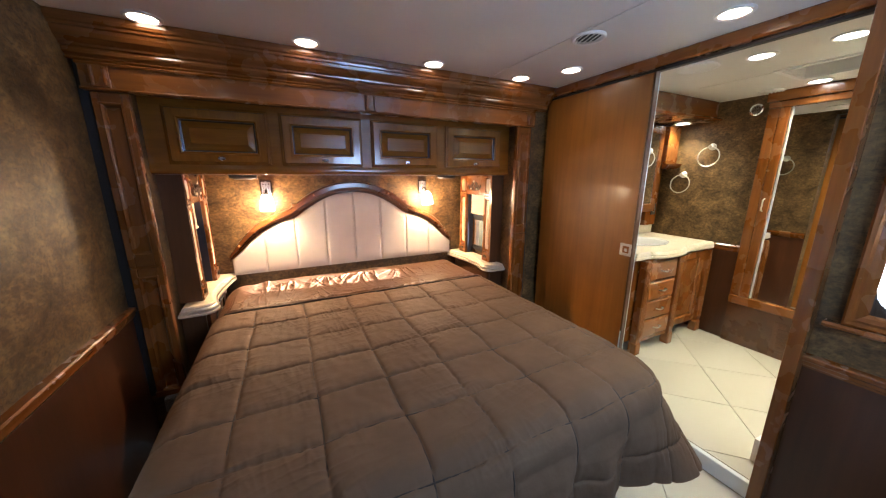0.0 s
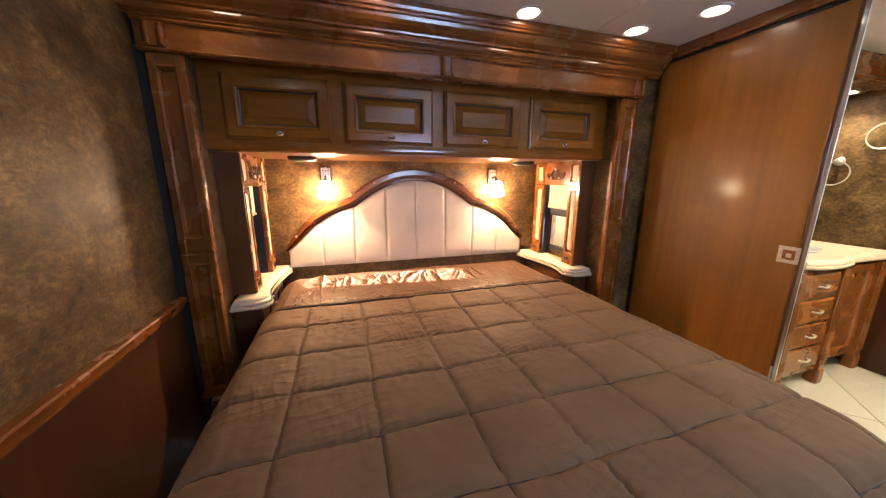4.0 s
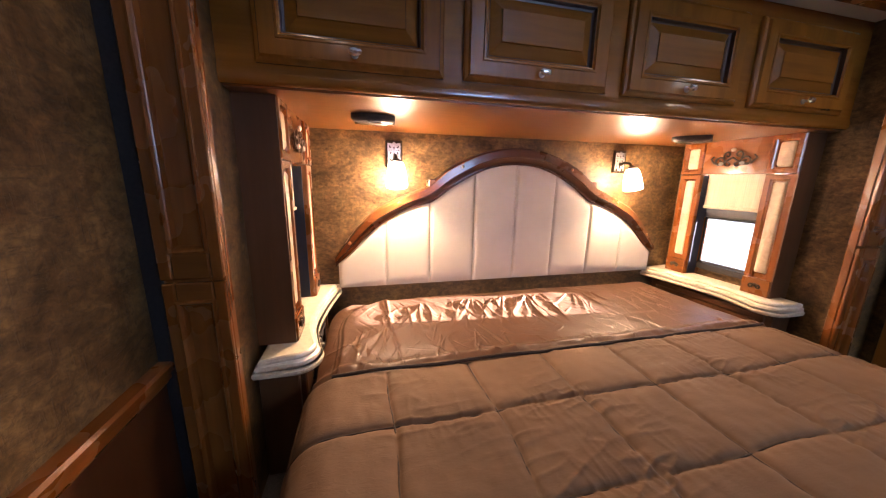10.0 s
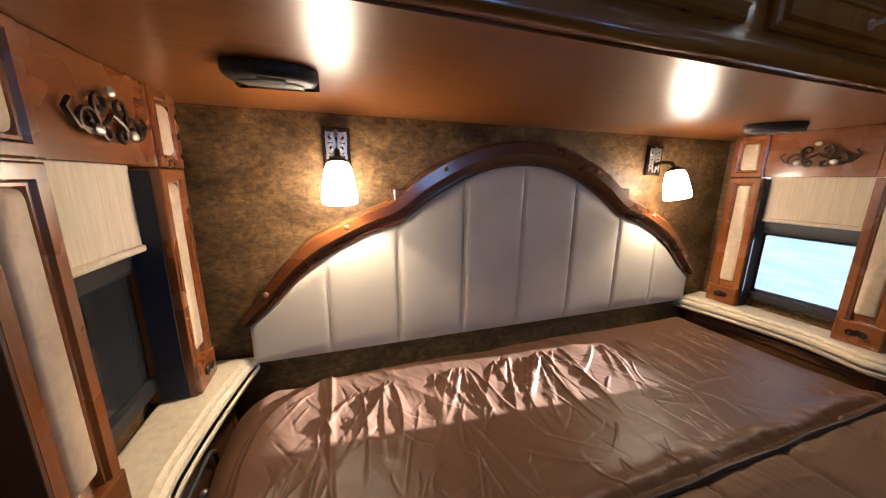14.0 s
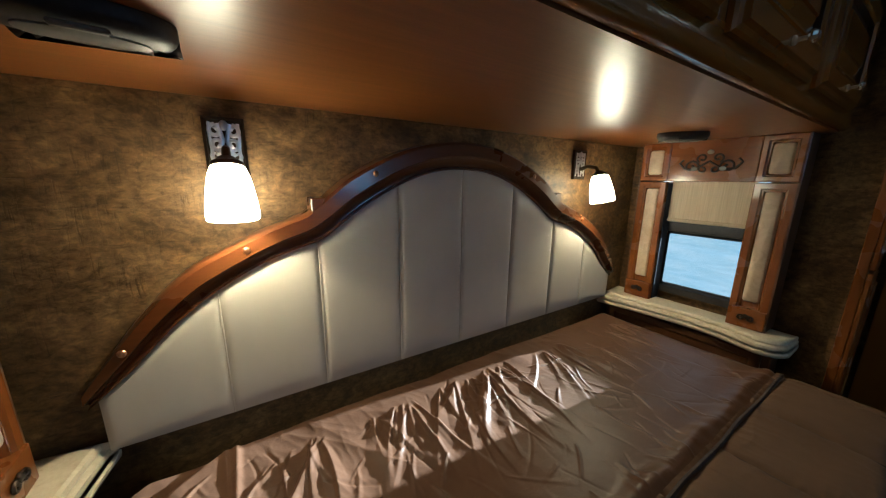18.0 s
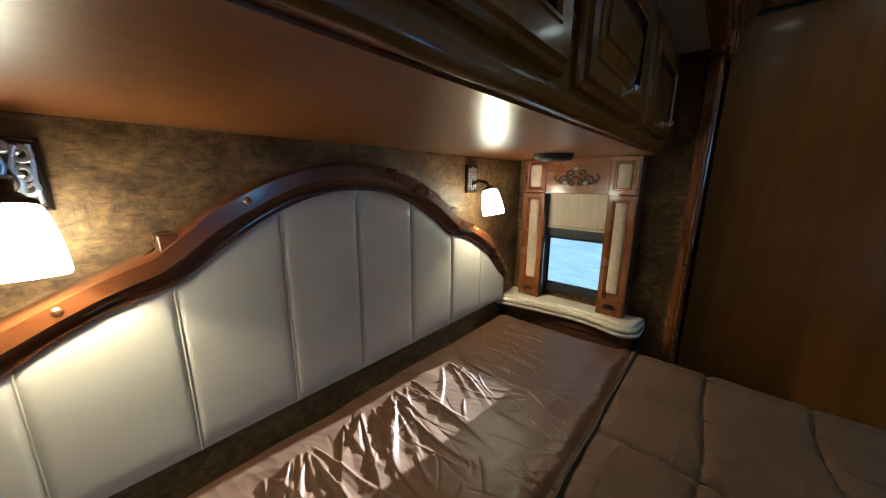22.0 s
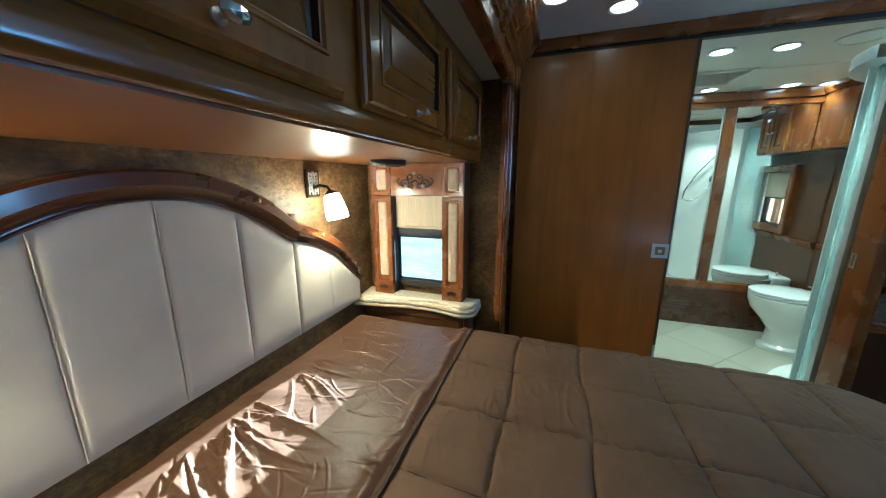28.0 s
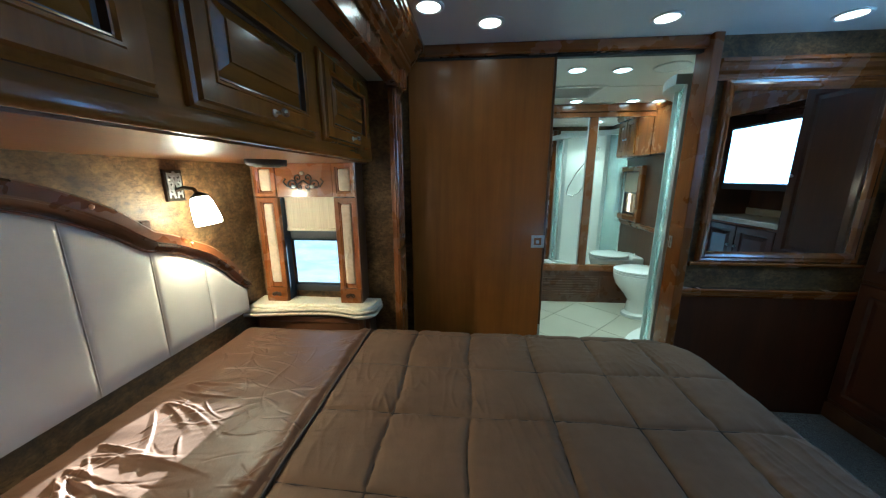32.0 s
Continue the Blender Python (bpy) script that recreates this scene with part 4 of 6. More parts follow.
# ---- bedside shelves and their window surrounds ----
def bedside(side):
    """side -1: beside the rear wall; 1: beside the bathroom."""
    wall = SL if side < 0 else SR
    sh = thing("bedside_shelf", "cream solid-surface bedside shelf with an ogee edge", "shelf", (wall - side * 0.1, 2.55, 0.64), "bedside shelves")
    pts = []
    for k in range(0, 49):
        y = 2.182 + (YH - 0.004 - 2.182) * (k / 48) ** 1.7
        dep = 0.150 + 0.052 * max(0.0, (y - 2.46) / 0.40) ** 1.5 + 0.038 * min(1.0, max(0.0, (2.46 - y) / 0.19)) ** 1.6
        u = (y - 2.182) / 0.085
        if u < 1:
            dep -= 0.075 * (1 - math.sqrt(max(0.0, 1 - (1 - u) ** 2)))
        pts.append((wall - side * dep, y))
    out = [(wall - side * 0.004, 2.182)] + pts + [(wall - side * 0.004, YH - 0.004)]
    # counterclockwise outline
    area = sum(out[i - 1][0] * out[i][1] - out[i][0] * out[i - 1][1] for i in range(len(out)))
    if area < 0:
        out = out[::-1]
    part("lower_step", slab(out, 0.640, 0.6605, [(0.003, 0.640), (-0.002, 0.646), (-0.003, 0.654), (0.004, 0.659), (0.007, 0.6605)]), STONE, sh, "stepped lower edge moulding")
    part("shelf_top", slab(out, 0.661, 0.699, [(0.008, 0.661), (0.008, 0.662), (0.006, 0.668), (0.008, 0.676), (0.014, 0.679), (0.018, 0.682), (0.016, 0.688), (0.019, 0.695), (0.026, 0.699)]), STONE, sh, smooth=False)
    st = thing("nightstand", "dark cherry nightstand cabinet under the bedside shelf", "nightstand", (wall - side * 0.08, 2.55, 0.262), "nightstands")
    a, b = sorted((wall - side * 0.004, wall - side * 0.118))
    part("body", box(a, b, 2.225, YH - 0.01, 0.262, 0.639, 0.003), WOOD_DARK, st)
    for z0, z1 in ((0.45, 0.625), (0.275, 0.44)):
        x = wall - side * 0.118
        bm = rect_rings(-0.30, 0.30, z0, z1, [(0, 0), (0, -0.014), (0.006, -0.018), (0.03, -0.018), (0.036, -0.012)], cap=True)
        moved(bm, Matrix.Translation((x, 2.55, 0)) @ pose(0, 0, 0, 0, 0, -90 if side > 0 else 90))
        d = part("drawer", bm, WOOD_DARK, st)
        part("knob", ball((x - side * 0.028, 2.55, (z0 + z1) / 2), 0.011, u=10, v=6), NICKEL, d, "nickel knob", True)


bedside(-1)
bedside(1)

cable = thing("charging_cable", "black charging cable and plug tucked beside the bed", "cable", (-0.51, 2.48, 0.58))
part("cord", tube([(-0.524, 2.37, 0.50), (-0.517, 2.40, 0.575), (-0.509, 2.44, 0.610), (-0.507, 2.49, 0.614), (-0.513, 2.54, 0.606), (-0.509, 2.59, 0.611), (-0.518, 2.64, 0.57), (-0.524, 2.66, 0.50)], 0.0055, 8), BLACK, cable, smooth=True)
part("plug", box(-0.517, -0.501, 2.455, 2.505, 0.608, 0.626, 0.004, 2), BLACK, cable, "black plug")
part("plug_tip", box(-0.5135, -0.5045, 2.440, 2.456, 0.612, 0.621, 0.001), NICKEL, cable, "bright metal plug tip")


def spiral(cx, cz, r0, r1, a0, a1, n=14, y=0.0):
    return [(cx + (r0 + (r1 - r0) * i / n) * math.cos(radians(a0 + (a1 - a0) * i / n)), y, cz + (r0 + (r1 - r0) * i / n) * math.sin(radians(a0 + (a1 - a0) * i / n))) for i in range(n + 1)]


def window_surround(label):
    """Wooden window surround, facing -y, its foot at z 0, 0.56 wide, 0.12 deep."""
    w = thing("window_surround", label, "window surround", (0, 0, 0), "window surrounds beside the bed")
    W, H, D, P = 0.266, 0.735, 0.115, 0.117
    for k in (-1, 1):
        a, b = sorted((k * W, k * (W - P)))
        post = part("post", rect_rings(a, b, 0.0, 0.565, [(0, D), (0, 0.003), (0.003, 0), (0.022, 0), (0.026, 0.006), (0.030, 0.006), (0.034, 0.016)], cap=True), WOOD_Z, w)
        part("insert", rect_rings(a + 0.032, b - 0.032, 0.105, 0.533, [(0, 0.016), (0.002, 0.008), (0.008, 0.003)], cap=True, rad=0.010), PAD, post, "beige padded vinyl insert", True)
        part("foot_block", box(a + 0.001, b - 0.001, -0.006, 0.02, 0.0, 0.080, 0.004, 2), WOOD_X, post)
        c = (a + b) / 2
        bm = tube(spiral(c - 0.014, 0.042, 0.012, 0.003, 0, 500, y=-0.010), 0.0035, 6)
        tube(spiral(c + 0.014, 0.042, 0.012, 0.003, 180, -320, y=-0.010), 0.0035, 6, bm=bm)
        ball((c, -0.010, 0.050), 0.009, 1, 0.6, 1, bm=bm, u=8, v=6)
        part("ornament", bm, IRON, post, "small dark iron scroll", True)
        part("side_board", box(k * W - 0.004, k * W + 0.004, 0.0005, D, 0.0, H, 0.001), WOOD_DARK, w)
        top = part("corner_block", rect_rings(a, b, 0.568, H, [(0, D), (0, 0.0), (0.003, -0.004), (0.018, -0.004), (0.022, 0.002), (0.027, 0.002), (0.031, 0.012)], cap=True), WOOD_Z, w)
        part("insert", rect_rings(a + 0.028, b - 0.028, 0.596, H - 0.028, [(0, 0.012), (0.002, 0.005), (0.008, 0.0)], cap=True, rad=0.012), PAD, top, "beige padded vinyl insert", True)
        part("blind_track", box(*sorted((k * (W - P - 0.0045), k * (W - P - 0.0004))), 0.020, D - 0.037, 0.004, 0.560, 0.001), NAVY, w, "dark navy blind track")
    head = part("head_board", box(-(W - P) + 0.0005, (W - P) - 0.0005, 0.002, 0.03, 0.568, H, 0.002), WOOD_X, w)
    bm = bmesh.new()
    y, z = -0.006, 0.640
    for k in (-1, 1):
        tube([(k * x, y, zz) for x, _, zz in spiral(0.062, z - 0.012, 0.028, 0.006, 200, -260)], 0.0042, 6, bm=bm)
        tube([(k * x, y, zz) for x, _, zz in spiral(0.026, z + 0.022, 0.020, 0.005, -60, 330)], 0.0040, 6, bm=bm)
        tube([(k * x, y, zz) for x, _, zz in spiral(0.020, z - 0.022, 0.016, 0.005, 60, -300)], 0.0040, 6, bm=bm)
        tube([(0, y, z + 0.01), (k * 0.02, y - 0.004, z - 0.004), (k * 0.05, y, z - 0.022), (k * 0.085, y, z - 0.02), (k * 0.105, y, z + 0.004), (k * 0.092, y, z + 0.018)], 0.0042, 6, bm=bm)
    part("scroll_ornament", bm, IRON, head, "dark wrought-iron scrollwork ornament", True)
    for px, pz in ((0.0, 0.046), (-0.048, -0.020), (0.048, -0.020)):
        part("leaf", ball((px, y - 0.005, z + pz), 0.012, 1.0, 0.5, 0.8, u=10, v=6), SILVERED, head, "pewter leaf", True)
    # the window itself
    part("window_frame", rect_rings(-0.185, 0.185, 0.036, 0.368, [(0, D + 0.02), (0, D - 0.035), (0.03, D - 0.035), (0.034, D - 0.022), (0.045, D - 0.020)], cap=False, rad=0.02), BLACK, w, "black rounded window frame")
    part("window_frame", box(-0.185, 0.185, D - 0.036, D - 0.004, 0.340, 0.392, 0.006), BLACK, w, "black window cross bar")
    part("shade", box(-0.147, 0.147, D - 0.060, D - 0.056, 0.396, 0.70), SHADE_CLOTH, w, "beige pulled-down roller shade")
    part("shade_bar", box(-0.147, 0.147, D - 0.068, D - 0.050, 0.384, 0.400, 0.006, 2), SHADE_CLOTH, w)
    return w


ws = window_surround("cherry window surround with padded inserts, iron scroll and shade half down")
ws.matrix_basis = pose(1.482, 2.530, 0.700, 0, 0, -90)
copy_thing(ws, pose(-0.552, 2.545, 0.700, 0, 0, 90))


def pane_mat():
    """Clear pane behind a fine insect screen: mostly see-through, a little gloss, a woven tint."""
    m = material("insect_screen_glass", (0.05, 0.055, 0.06), 0.25)
    n, l = m.node_tree.nodes, m.node_tree.links
    clear, mix = n.new("ShaderNodeBsdfTransparent"), n.new("ShaderNodeMixShader")
    w = noise_tex(m, coords(m, (1, 260, 420)), 1.0, 2, 0.5)
    z = noise_tex(m, coords(m, (1, 5, 40)), 1.0, 3, 0.6, 0.8)
    l.new(ramp(m, mixed(m, w, z, 0.6), [(0.35, (0.82, 0.89, 0.92)), (0.62, (0.96, 0.98, 1.0))]), clear.inputs["Color"])
    mix.inputs["Fac"].default_value = 0.14
    l.new(clear.outputs[0], mix.inputs[1])
    l.new(n["Principled BSDF"].outputs[0], mix.inputs[2])
    l.new(mix.outputs[0], n["Material Output"].inputs["Surface"])
    return m


SCREEN = pane_mat()
g = structure("window_1", box(1.574, 1.578, 2.37, 2.70, 0.745, 1.05), SCREEN, "bright bluish window pane behind an insect screen")
g.visible_shadow = False
structure("window_2", box(-0.648, -0.644, 2.38, 2.72, 0.74, 1.06), DARKGLASS, "dark window pane with nothing lit outside")


# ---- sconces ----
def sconce():
    """Wall sconce on a wall that faces -y; the middle of its plate at 0."""
    s = thing("wall_sconce", "bronze wall sconce with a lit frosted glass bell shade", "wall lamp", (0, 0, 0), "wall sconces over the headboard")
    pl = part("back_plate", rect_rings(-0.040, 0.040, -0.062, 0.062, [(0, 0), (0, -0.010), (0.005, -0.014), (0.008, -0.010)], cap=True), IRON, s)
    part("relief_panel", rect_rings(-0.0315, 0.0315, -0.0535, 0.0535, [(0, -0.0095), (0, -0.011), (0.002, -0.012)], cap=True), IRON, pl, "dark recessed panel")
    bm = bmesh.new()
    for k in (-1, 1):
        for cx, cz, r, a0, a1 in ((0.016, 0.032, 0.014, 90, -300), (0.014, 0.004, 0.013, -90, 290), (0.016, -0.024, 0.013, 60, -320)):
            tube([(k * x, 0, z) for x, _, z in spiral(cx, cz, r, 0.004, a0, a1, 18)], 0.0046, 6, bm=bm)
        tube([(k * 0.006, 0, -0.050), (k * 0.012, 0, -0.018), (k * 0.004, 0, 0.012), (k * 0.012, 0, 0.048)], 0.005, 6, bm=bm)
        tube([(k * 0.028, 0, -0.049), (k * 0.026, 0, -0.008), (k * 0.028, 0, 0.016), (k * 0.027, 0, 0.050)], 0.0036, 6, bm=bm)
    ball((0, 0, 0.044), 0.009, 1, 1, 1.3, bm=bm, u=8, v=6)
    moved(bm, Matrix.Translation((0, -0.0122, 0)) @ Matrix.Diagonal((1, 0.55, 1, 1)))
    part("filigree", bm, PEWTER, pl, "raised pewter scroll filigree", True)
    part("arm", tube([(0, -0.010, -0.020), (0, -0.050, -0.008), (0, -0.090, -0.014), (0, -0.105, -0.036)], 0.008, 10), IRON, s, smooth=True)
    swing = Matrix.Translation((0, -0.105, -0.036)) @ pose(0, 0, 0, -14) @ Matrix.Translation((0, 0.105, 0.036))
    part("holder", moved(lathe([(0.0, -0.028), (0.014, -0.028), (0.020, -0.034), (0.030, -0.040), (0.031, -0.048), (0.0, -0.048)], (0, -0.105, 0), seg=20), swing), IRON, s, smooth=True)
    part("shade", moved(lathe([(0.022, -0.044), (0.031, -0.050), (0.037, -0.066), (0.042, -0.092), (0.046, -0.122), (0.048, -0.146), (0.047, -0.155), (0.044, -0.158), (0.0435, -0.155), (0.045, -0.146), (0.043, -0.122), (0.039, -0.092), (0.034, -0.066), (0.028, -0.052)], (0, -0.105, 0), seg=28), swing), SHADE_LIT, s, "glowing white frosted glass shade", True)
    li = bpy.data.lights.new("bulb", "POINT")
    li.energy, li.color, li.shadow_soft_size = SCONCE_W, (1.0, 0.70, 0.38), 0.007
    b = new("bulb", li)
    b.location = swing @ Vector((0, -0.105, -0.128))
    b.parent = s
    return s


s1 = sconce()
s1.matrix_basis = pose(-0.180, YH - 0.001, 1.334)
copy_thing(s1, pose(1.114, YH - 0.001, 1.334))


# ---- reading lights under the cabinet ----
def reading_light():
    r = thing("reading_light", "black oval reading light under the overhead cabinet", "reading light", (0, 0, 0), "reading lights under the cabinet")

    def oval(sx, sy):
        return [(sx * math.copysign(abs(math.cos(a)) ** 0.8, math.cos(a)), sy * math.copysign(abs(math.sin(a)) ** 0.8, math.sin(a))) for a in (2 * math.pi * i / 28 for i in range(40))]
    part("housing", slab(oval(0.078, 0.045), 0.0, -0.02, [(0.0, -0.002), (0.0, -0.012), (0.003, -0.018), (0.008, -0.022), (0.014, -0.0245), (0.020, -0.0255)]), BLACK, r, smooth=True)
    part("lens", slab(oval(0.052, 0.022), -0.0250, -0.03, [(0, -0.027), (0.004, -0.029), (0.010, -0.030)]), GREYLENS, r, "unlit smoked lens", True)
    part("switch", box(-0.022, 0.022, -0.043, -0.034, -0.031, -0.025, 0.002), GREYLENS, r, "small grey switch")
    return r


r1 = reading_light()
r1.matrix_basis = pose(-0.286, 2.497, 1.4355, 0, 0, 6)
copy_thing(r1, pose(1.192, 2.527, 1.4355, 0, 0, -50))


# ---- recessed ceiling lights ----
def downlight(name, label, lens, color, watts, cone=165, edge=0.8):
    d = thing(name, label, "ceiling light", (0, 0, 0), "recessed ceiling lights")
    part("trim_ring", lathe([(0.066, 0.0), (0.066, -0.004), (0.060, -0.008), (0.050, -0.006), (0.048, 0.0)], seg=28), WHITEP, d, smooth=True)
    part("lens", lathe([(0.049, -0.003), (0.030, -0.006), (0.0, -0.007)], seg=24), lens, d, "glowing frosted lens", True)
    li = bpy.data.lights.new("lamp", "SPOT")
    li.energy, li.color, li.shadow_soft_size, li.spot_size, li.spot_blend = watts, color, 0.045, radians(cone), edge
    b = new("lamp", li)
    b.location = (0, 0, -0.014)
    b.parent = d
    return d


dl = downlight("recessed_light", "lit round recessed light in the bedroom ceiling", LAMP_WARM, WARM, DOWN_W, 140)
dl.matrix_basis = pose(-0.504, 1.905, CZ)
for x, y in ((0.110, 1.878), (0.79, 1.884), (1.414, 1.876), (1.580, 1.611), (1.608, 0.822), (1.652, 0.022)):
    copy_thing(dl, pose(x, y, CZ))
nl = downlight("recessed_light", "lit round recessed light in the bedroom ceiling", LAMP_WARM, WARM, 0.25 * DOWN_W, 96, 1.0)
nl.matrix_basis = pose(-0.440, 0.79, CZ)
bl = downlight("recessed_light", "lit round recessed light in the bathroom ceiling", LAMP_COOL, COOL, BATH_W, 128, 0.7)
bl.matrix_basis = pose(2.308, 0.993, CZ)
for x, y in ((2.335, 0.690), (3.245, 1.034), (3.230, 0.711), (3.260, 0.187), (3.295, -0.065)):
    copy_thing(bl, pose(x, y, CZ))
sl = downlight("recessed_light", "lit round recessed light over the corner shower", LAMP_COOL, COOL, 2.2 * BATH_W, 120, 0.7)
sl.matrix_basis = pose(2.36, 0.06, CZ)


def louvre_vent(label, r, at, rz=0):
    v = thing("ceiling_vent", label, "vent", (0, 0, 0), "round ceiling vents")
    part("rim", lathe([(r, 0), (r, -0.006), (r * 0.93, -0.012), (r * 0.78, -0.010), (r * 0.76, 0.0)], seg=32), WHITEP, v, smooth=True)
    part("backing", lathe([(r * 0.77, -0.001), (0, -0.0012)], seg=24), BLACK, v)
    n = 5
    for i in range(n):
        yy = (i - (n - 1) / 2) * r * 0.29
        hw = math.sqrt(max(0, (r * 0.77) ** 2 - yy ** 2))
        bm = box(-hw, hw, -r * 0.10, r * 0.10, -0.002, 0.002, 0.001)
        moved(bm, Matrix.Translation((0, yy, -0.007)) @ pose(0, 0, 0, -32))
        part("slat", bm, WHITEP, v)
    v.matrix_basis = pose(*at, 0, 0, rz)
    return v


louvre_vent("white round louvred vent in the bedroom ceiling", 0.075, (1.285, 1.234, CZ), 70)
louvre_vent("white round louvred vent in the bathroom ceiling", 0.075, (3.31, 1.30, CZ), 10)
louvre_vent("white round louvred vent in the bathroom ceiling", 0.075, (3.31, 0.415, CZ), 10)


# ---- sliding door ----
door = thing("sliding_door", "flat cherry sliding door, half open, with a nickel lock", "door", (1.85, 1.63, 0))
part("leaf", box(1.828, 1.862, 1.252, 2.048, 0.006, 1.987, 0.003), WOOD_DOOR, door)
part("edge_trim", box(1.826, 1.8595, 1.2395, 1.2515, 0.006, 1.987, 0.002), WOOD_DARK, door, "dark cherry edge strip")
part("edge_channel", box(1.860, 1.866, 1.2400, 1.2515, 0.006, 1.987, 0.001), ALU, door, "thin aluminium edge channel")
part("lock_plate", moved(rect_rings(-0.038, 0.038, -0.038, 0.038, [(0, 0), (0, -0.003), (0.003, -0.004), (0.015, -0.004), (0.017, 0.004)], cap=True), Matrix.Translation((1.8275, 1.284, 0.985)) @ pose(0, 0, 0, 0, 0, -90)), NICKEL, door, "square nickel flush pull")
bm = box(1.8275, 1.832, 1.274, 1.294, 0.972, 0.992, 0.001)
part("thumb_turn", bm, NICKEL, door)
part("edge_latch", box(1.8255, 1.8275, 1.242, 1.252, 0.33, 0.45, 0.001), ALU, door)
sp = thing("strike_plate", "small nickel strike plate on the door jamb", "strike plate", (1.822, 0.495, 0.985))
ORIGIN[sp.name] = Vector()
part("plate", rect_rings(-0.014, 0.014, -0.035, 0.035, [(0, 0), (0, -0.002), (0.002, -0.003), (0.008, -0.003), (0.010, 0.002)], cap=True), NICKEL, sp)
sp.children[0].data.transform(pose(0, 0, 0, 0, 0, 180))
sp.location = (1.876, 0.5007, 0.985)

# ---- wall mirror in the bedroom ----
mir = thing("wall_mirror", "framed wall mirror with a moulded cherry crown and sill", "mirror", (XR, -0.05, 0.86))
Y0, Y1, Z0, Z1 = -0.455, 0.384, 0.885, 1.850


def to_wall(bm):
    """From facing -y at x along the wall to facing -x on the partition."""
    return moved(bm, Matrix.Translation((XR, 0, 0)) @ pose(0, 0, 0, 0, 0, -90))


part("mirror_frame", to_wall(rect_rings(-Y1, -Y0, Z0, Z1, [(0, 0), (0, -0.022), (0.008, -0.030), (0.020, -0.026), (0.030, -0.030), (0.044, -0.022), (0.052, -0.010), (0.055, -0.006)], cap=False)), WOOD_Z, mir)
part("glass", box(XR - 0.0055, XR - 0.0015, Y0 + 0.05, Y1 - 0.05, Z0 + 0.05, Z1 - 0.05), MIRROR, mir, "clear silver mirror glass")
part("crown", extrude([(0, 0), (0.024, 0), (0.030, 0.012), (0.030, 0.028), (0.046, 0.040), (0.058, 0.060), (0.060, 0.074), (0.068, 0.078), (0.068, 0.094), (0, 0.094)], (XR, Y0 - 0.03, Z1 - 0.008), (-1, 0, 0), (0, 0, 1), (0, 1, 0), Y1 - Y0 + 0.095), WOOD_Y, mir)
part("sill", extrude([(0, 0), (0.03, 0), (0.042, 0.008), (0.044, 0.018), (0.036, 0.026), (0, 0.026)], (XR, Y0 - 0.02, Z0 - 0.026), (-1, 0, 0), (0, 0, 1), (0, 1, 0), Y1 - Y0 + 0.062), WOOD_Y, mir)

# ---- low window in the side wall ----
lw = thing("side_window", "black-framed side window in a cherry surround, shade half down", "window", (XL, 0.64, 0.16))


def to_rear(bm):
    return moved(bm, Matrix.Translation((XL, 0, 0)) @ pose(0, 0, 0, 0, 0, 90))


part("surround", to_rear(rect_rings(0.30, 0.98, 0.16, 1.12, [(0, 0), (0, -0.022), (0.006, -0.028), (0.036, -0.028), (0.040, -0.02), (0.044, 0.03)], cap=False)), WOOD_Z, lw)
part("frame", to_rear(rect_rings(0.346, 0.934, 0.206, 0.77, [(0, 0.05), (0, 0.01), (0.028, 0.01), (0.034, 0.03)], cap=False, rad=0.03)), BLACK, lw, "black rounded window frame")
part("shade", box(XL - 0.040, XL - 0.036, 0.346, 0.934, 0.76, 1.074), SHADE_CLOTH, lw, "beige roller shade")
part("shade_bar", box(XL - 0.046, XL - 0.030, 0.346, 0.934, 0.745, 0.762, 0.005, 2), BLACK, lw)
g = part("pane", box(XL - 0.064, XL - 0.060, 0.342, 0.938, 0.204, 0.78), GLASS, lw)
g.visible_shadow = False

# ---- wardrobe, dresser and television at the foot of the bed ----
fp = -0.50


def wardrobe(x0, x1, label):
    w = thing("wardrobe", label, "wardrobe", ((x0 + x1) / 2, fp - 0.3, BZ))
    part("body", box(x0, x1, -0.895, fp, BZ, 2.03, 0.003), WOOD_DARK, w)
    part("plinth", box(x0 - 0.004, x1 + 0.004, fp - 0.02, fp + 0.012, BZ + 0.012, 0.02, 0.004), WOOD_DARK, w)
    part("crown", extrude([(0, 0), (0.02, 0.0), (0.03, 0.02), (0.05, 0.05), (0.05, 0.06), (0, 0.06)], (x0, fp, 1.985), (0, 1, 0), (0, 0, 1), (1, 0, 0), x1 - x0), WOOD_X, w)
    for z0, z1 in ((0.05, 0.78), (0.80, 1.93)):
        bm = rect_rings(x0 + 0.01, x1 - 0.01, z0, z1, [(0, 0), (0, -0.014), (0.008, -0.020), (0.060, -0.020), (0.066, -0.014), (0.072, -0.008), (0.10, -0.016)], cap=True)
        moved(bm, Matrix.Translation((x0 + x1, fp, 0)) @ pose(0, 0, 0, 0, 0, 180))
        d = part("door", bm, WOOD_WAINS, w)
        part("knob", ball((x0 + 0.04, fp + 0.03, (z0 + z1) / 2), 0.011, u=10, v=6), NICKEL, d, "nickel knob", True)


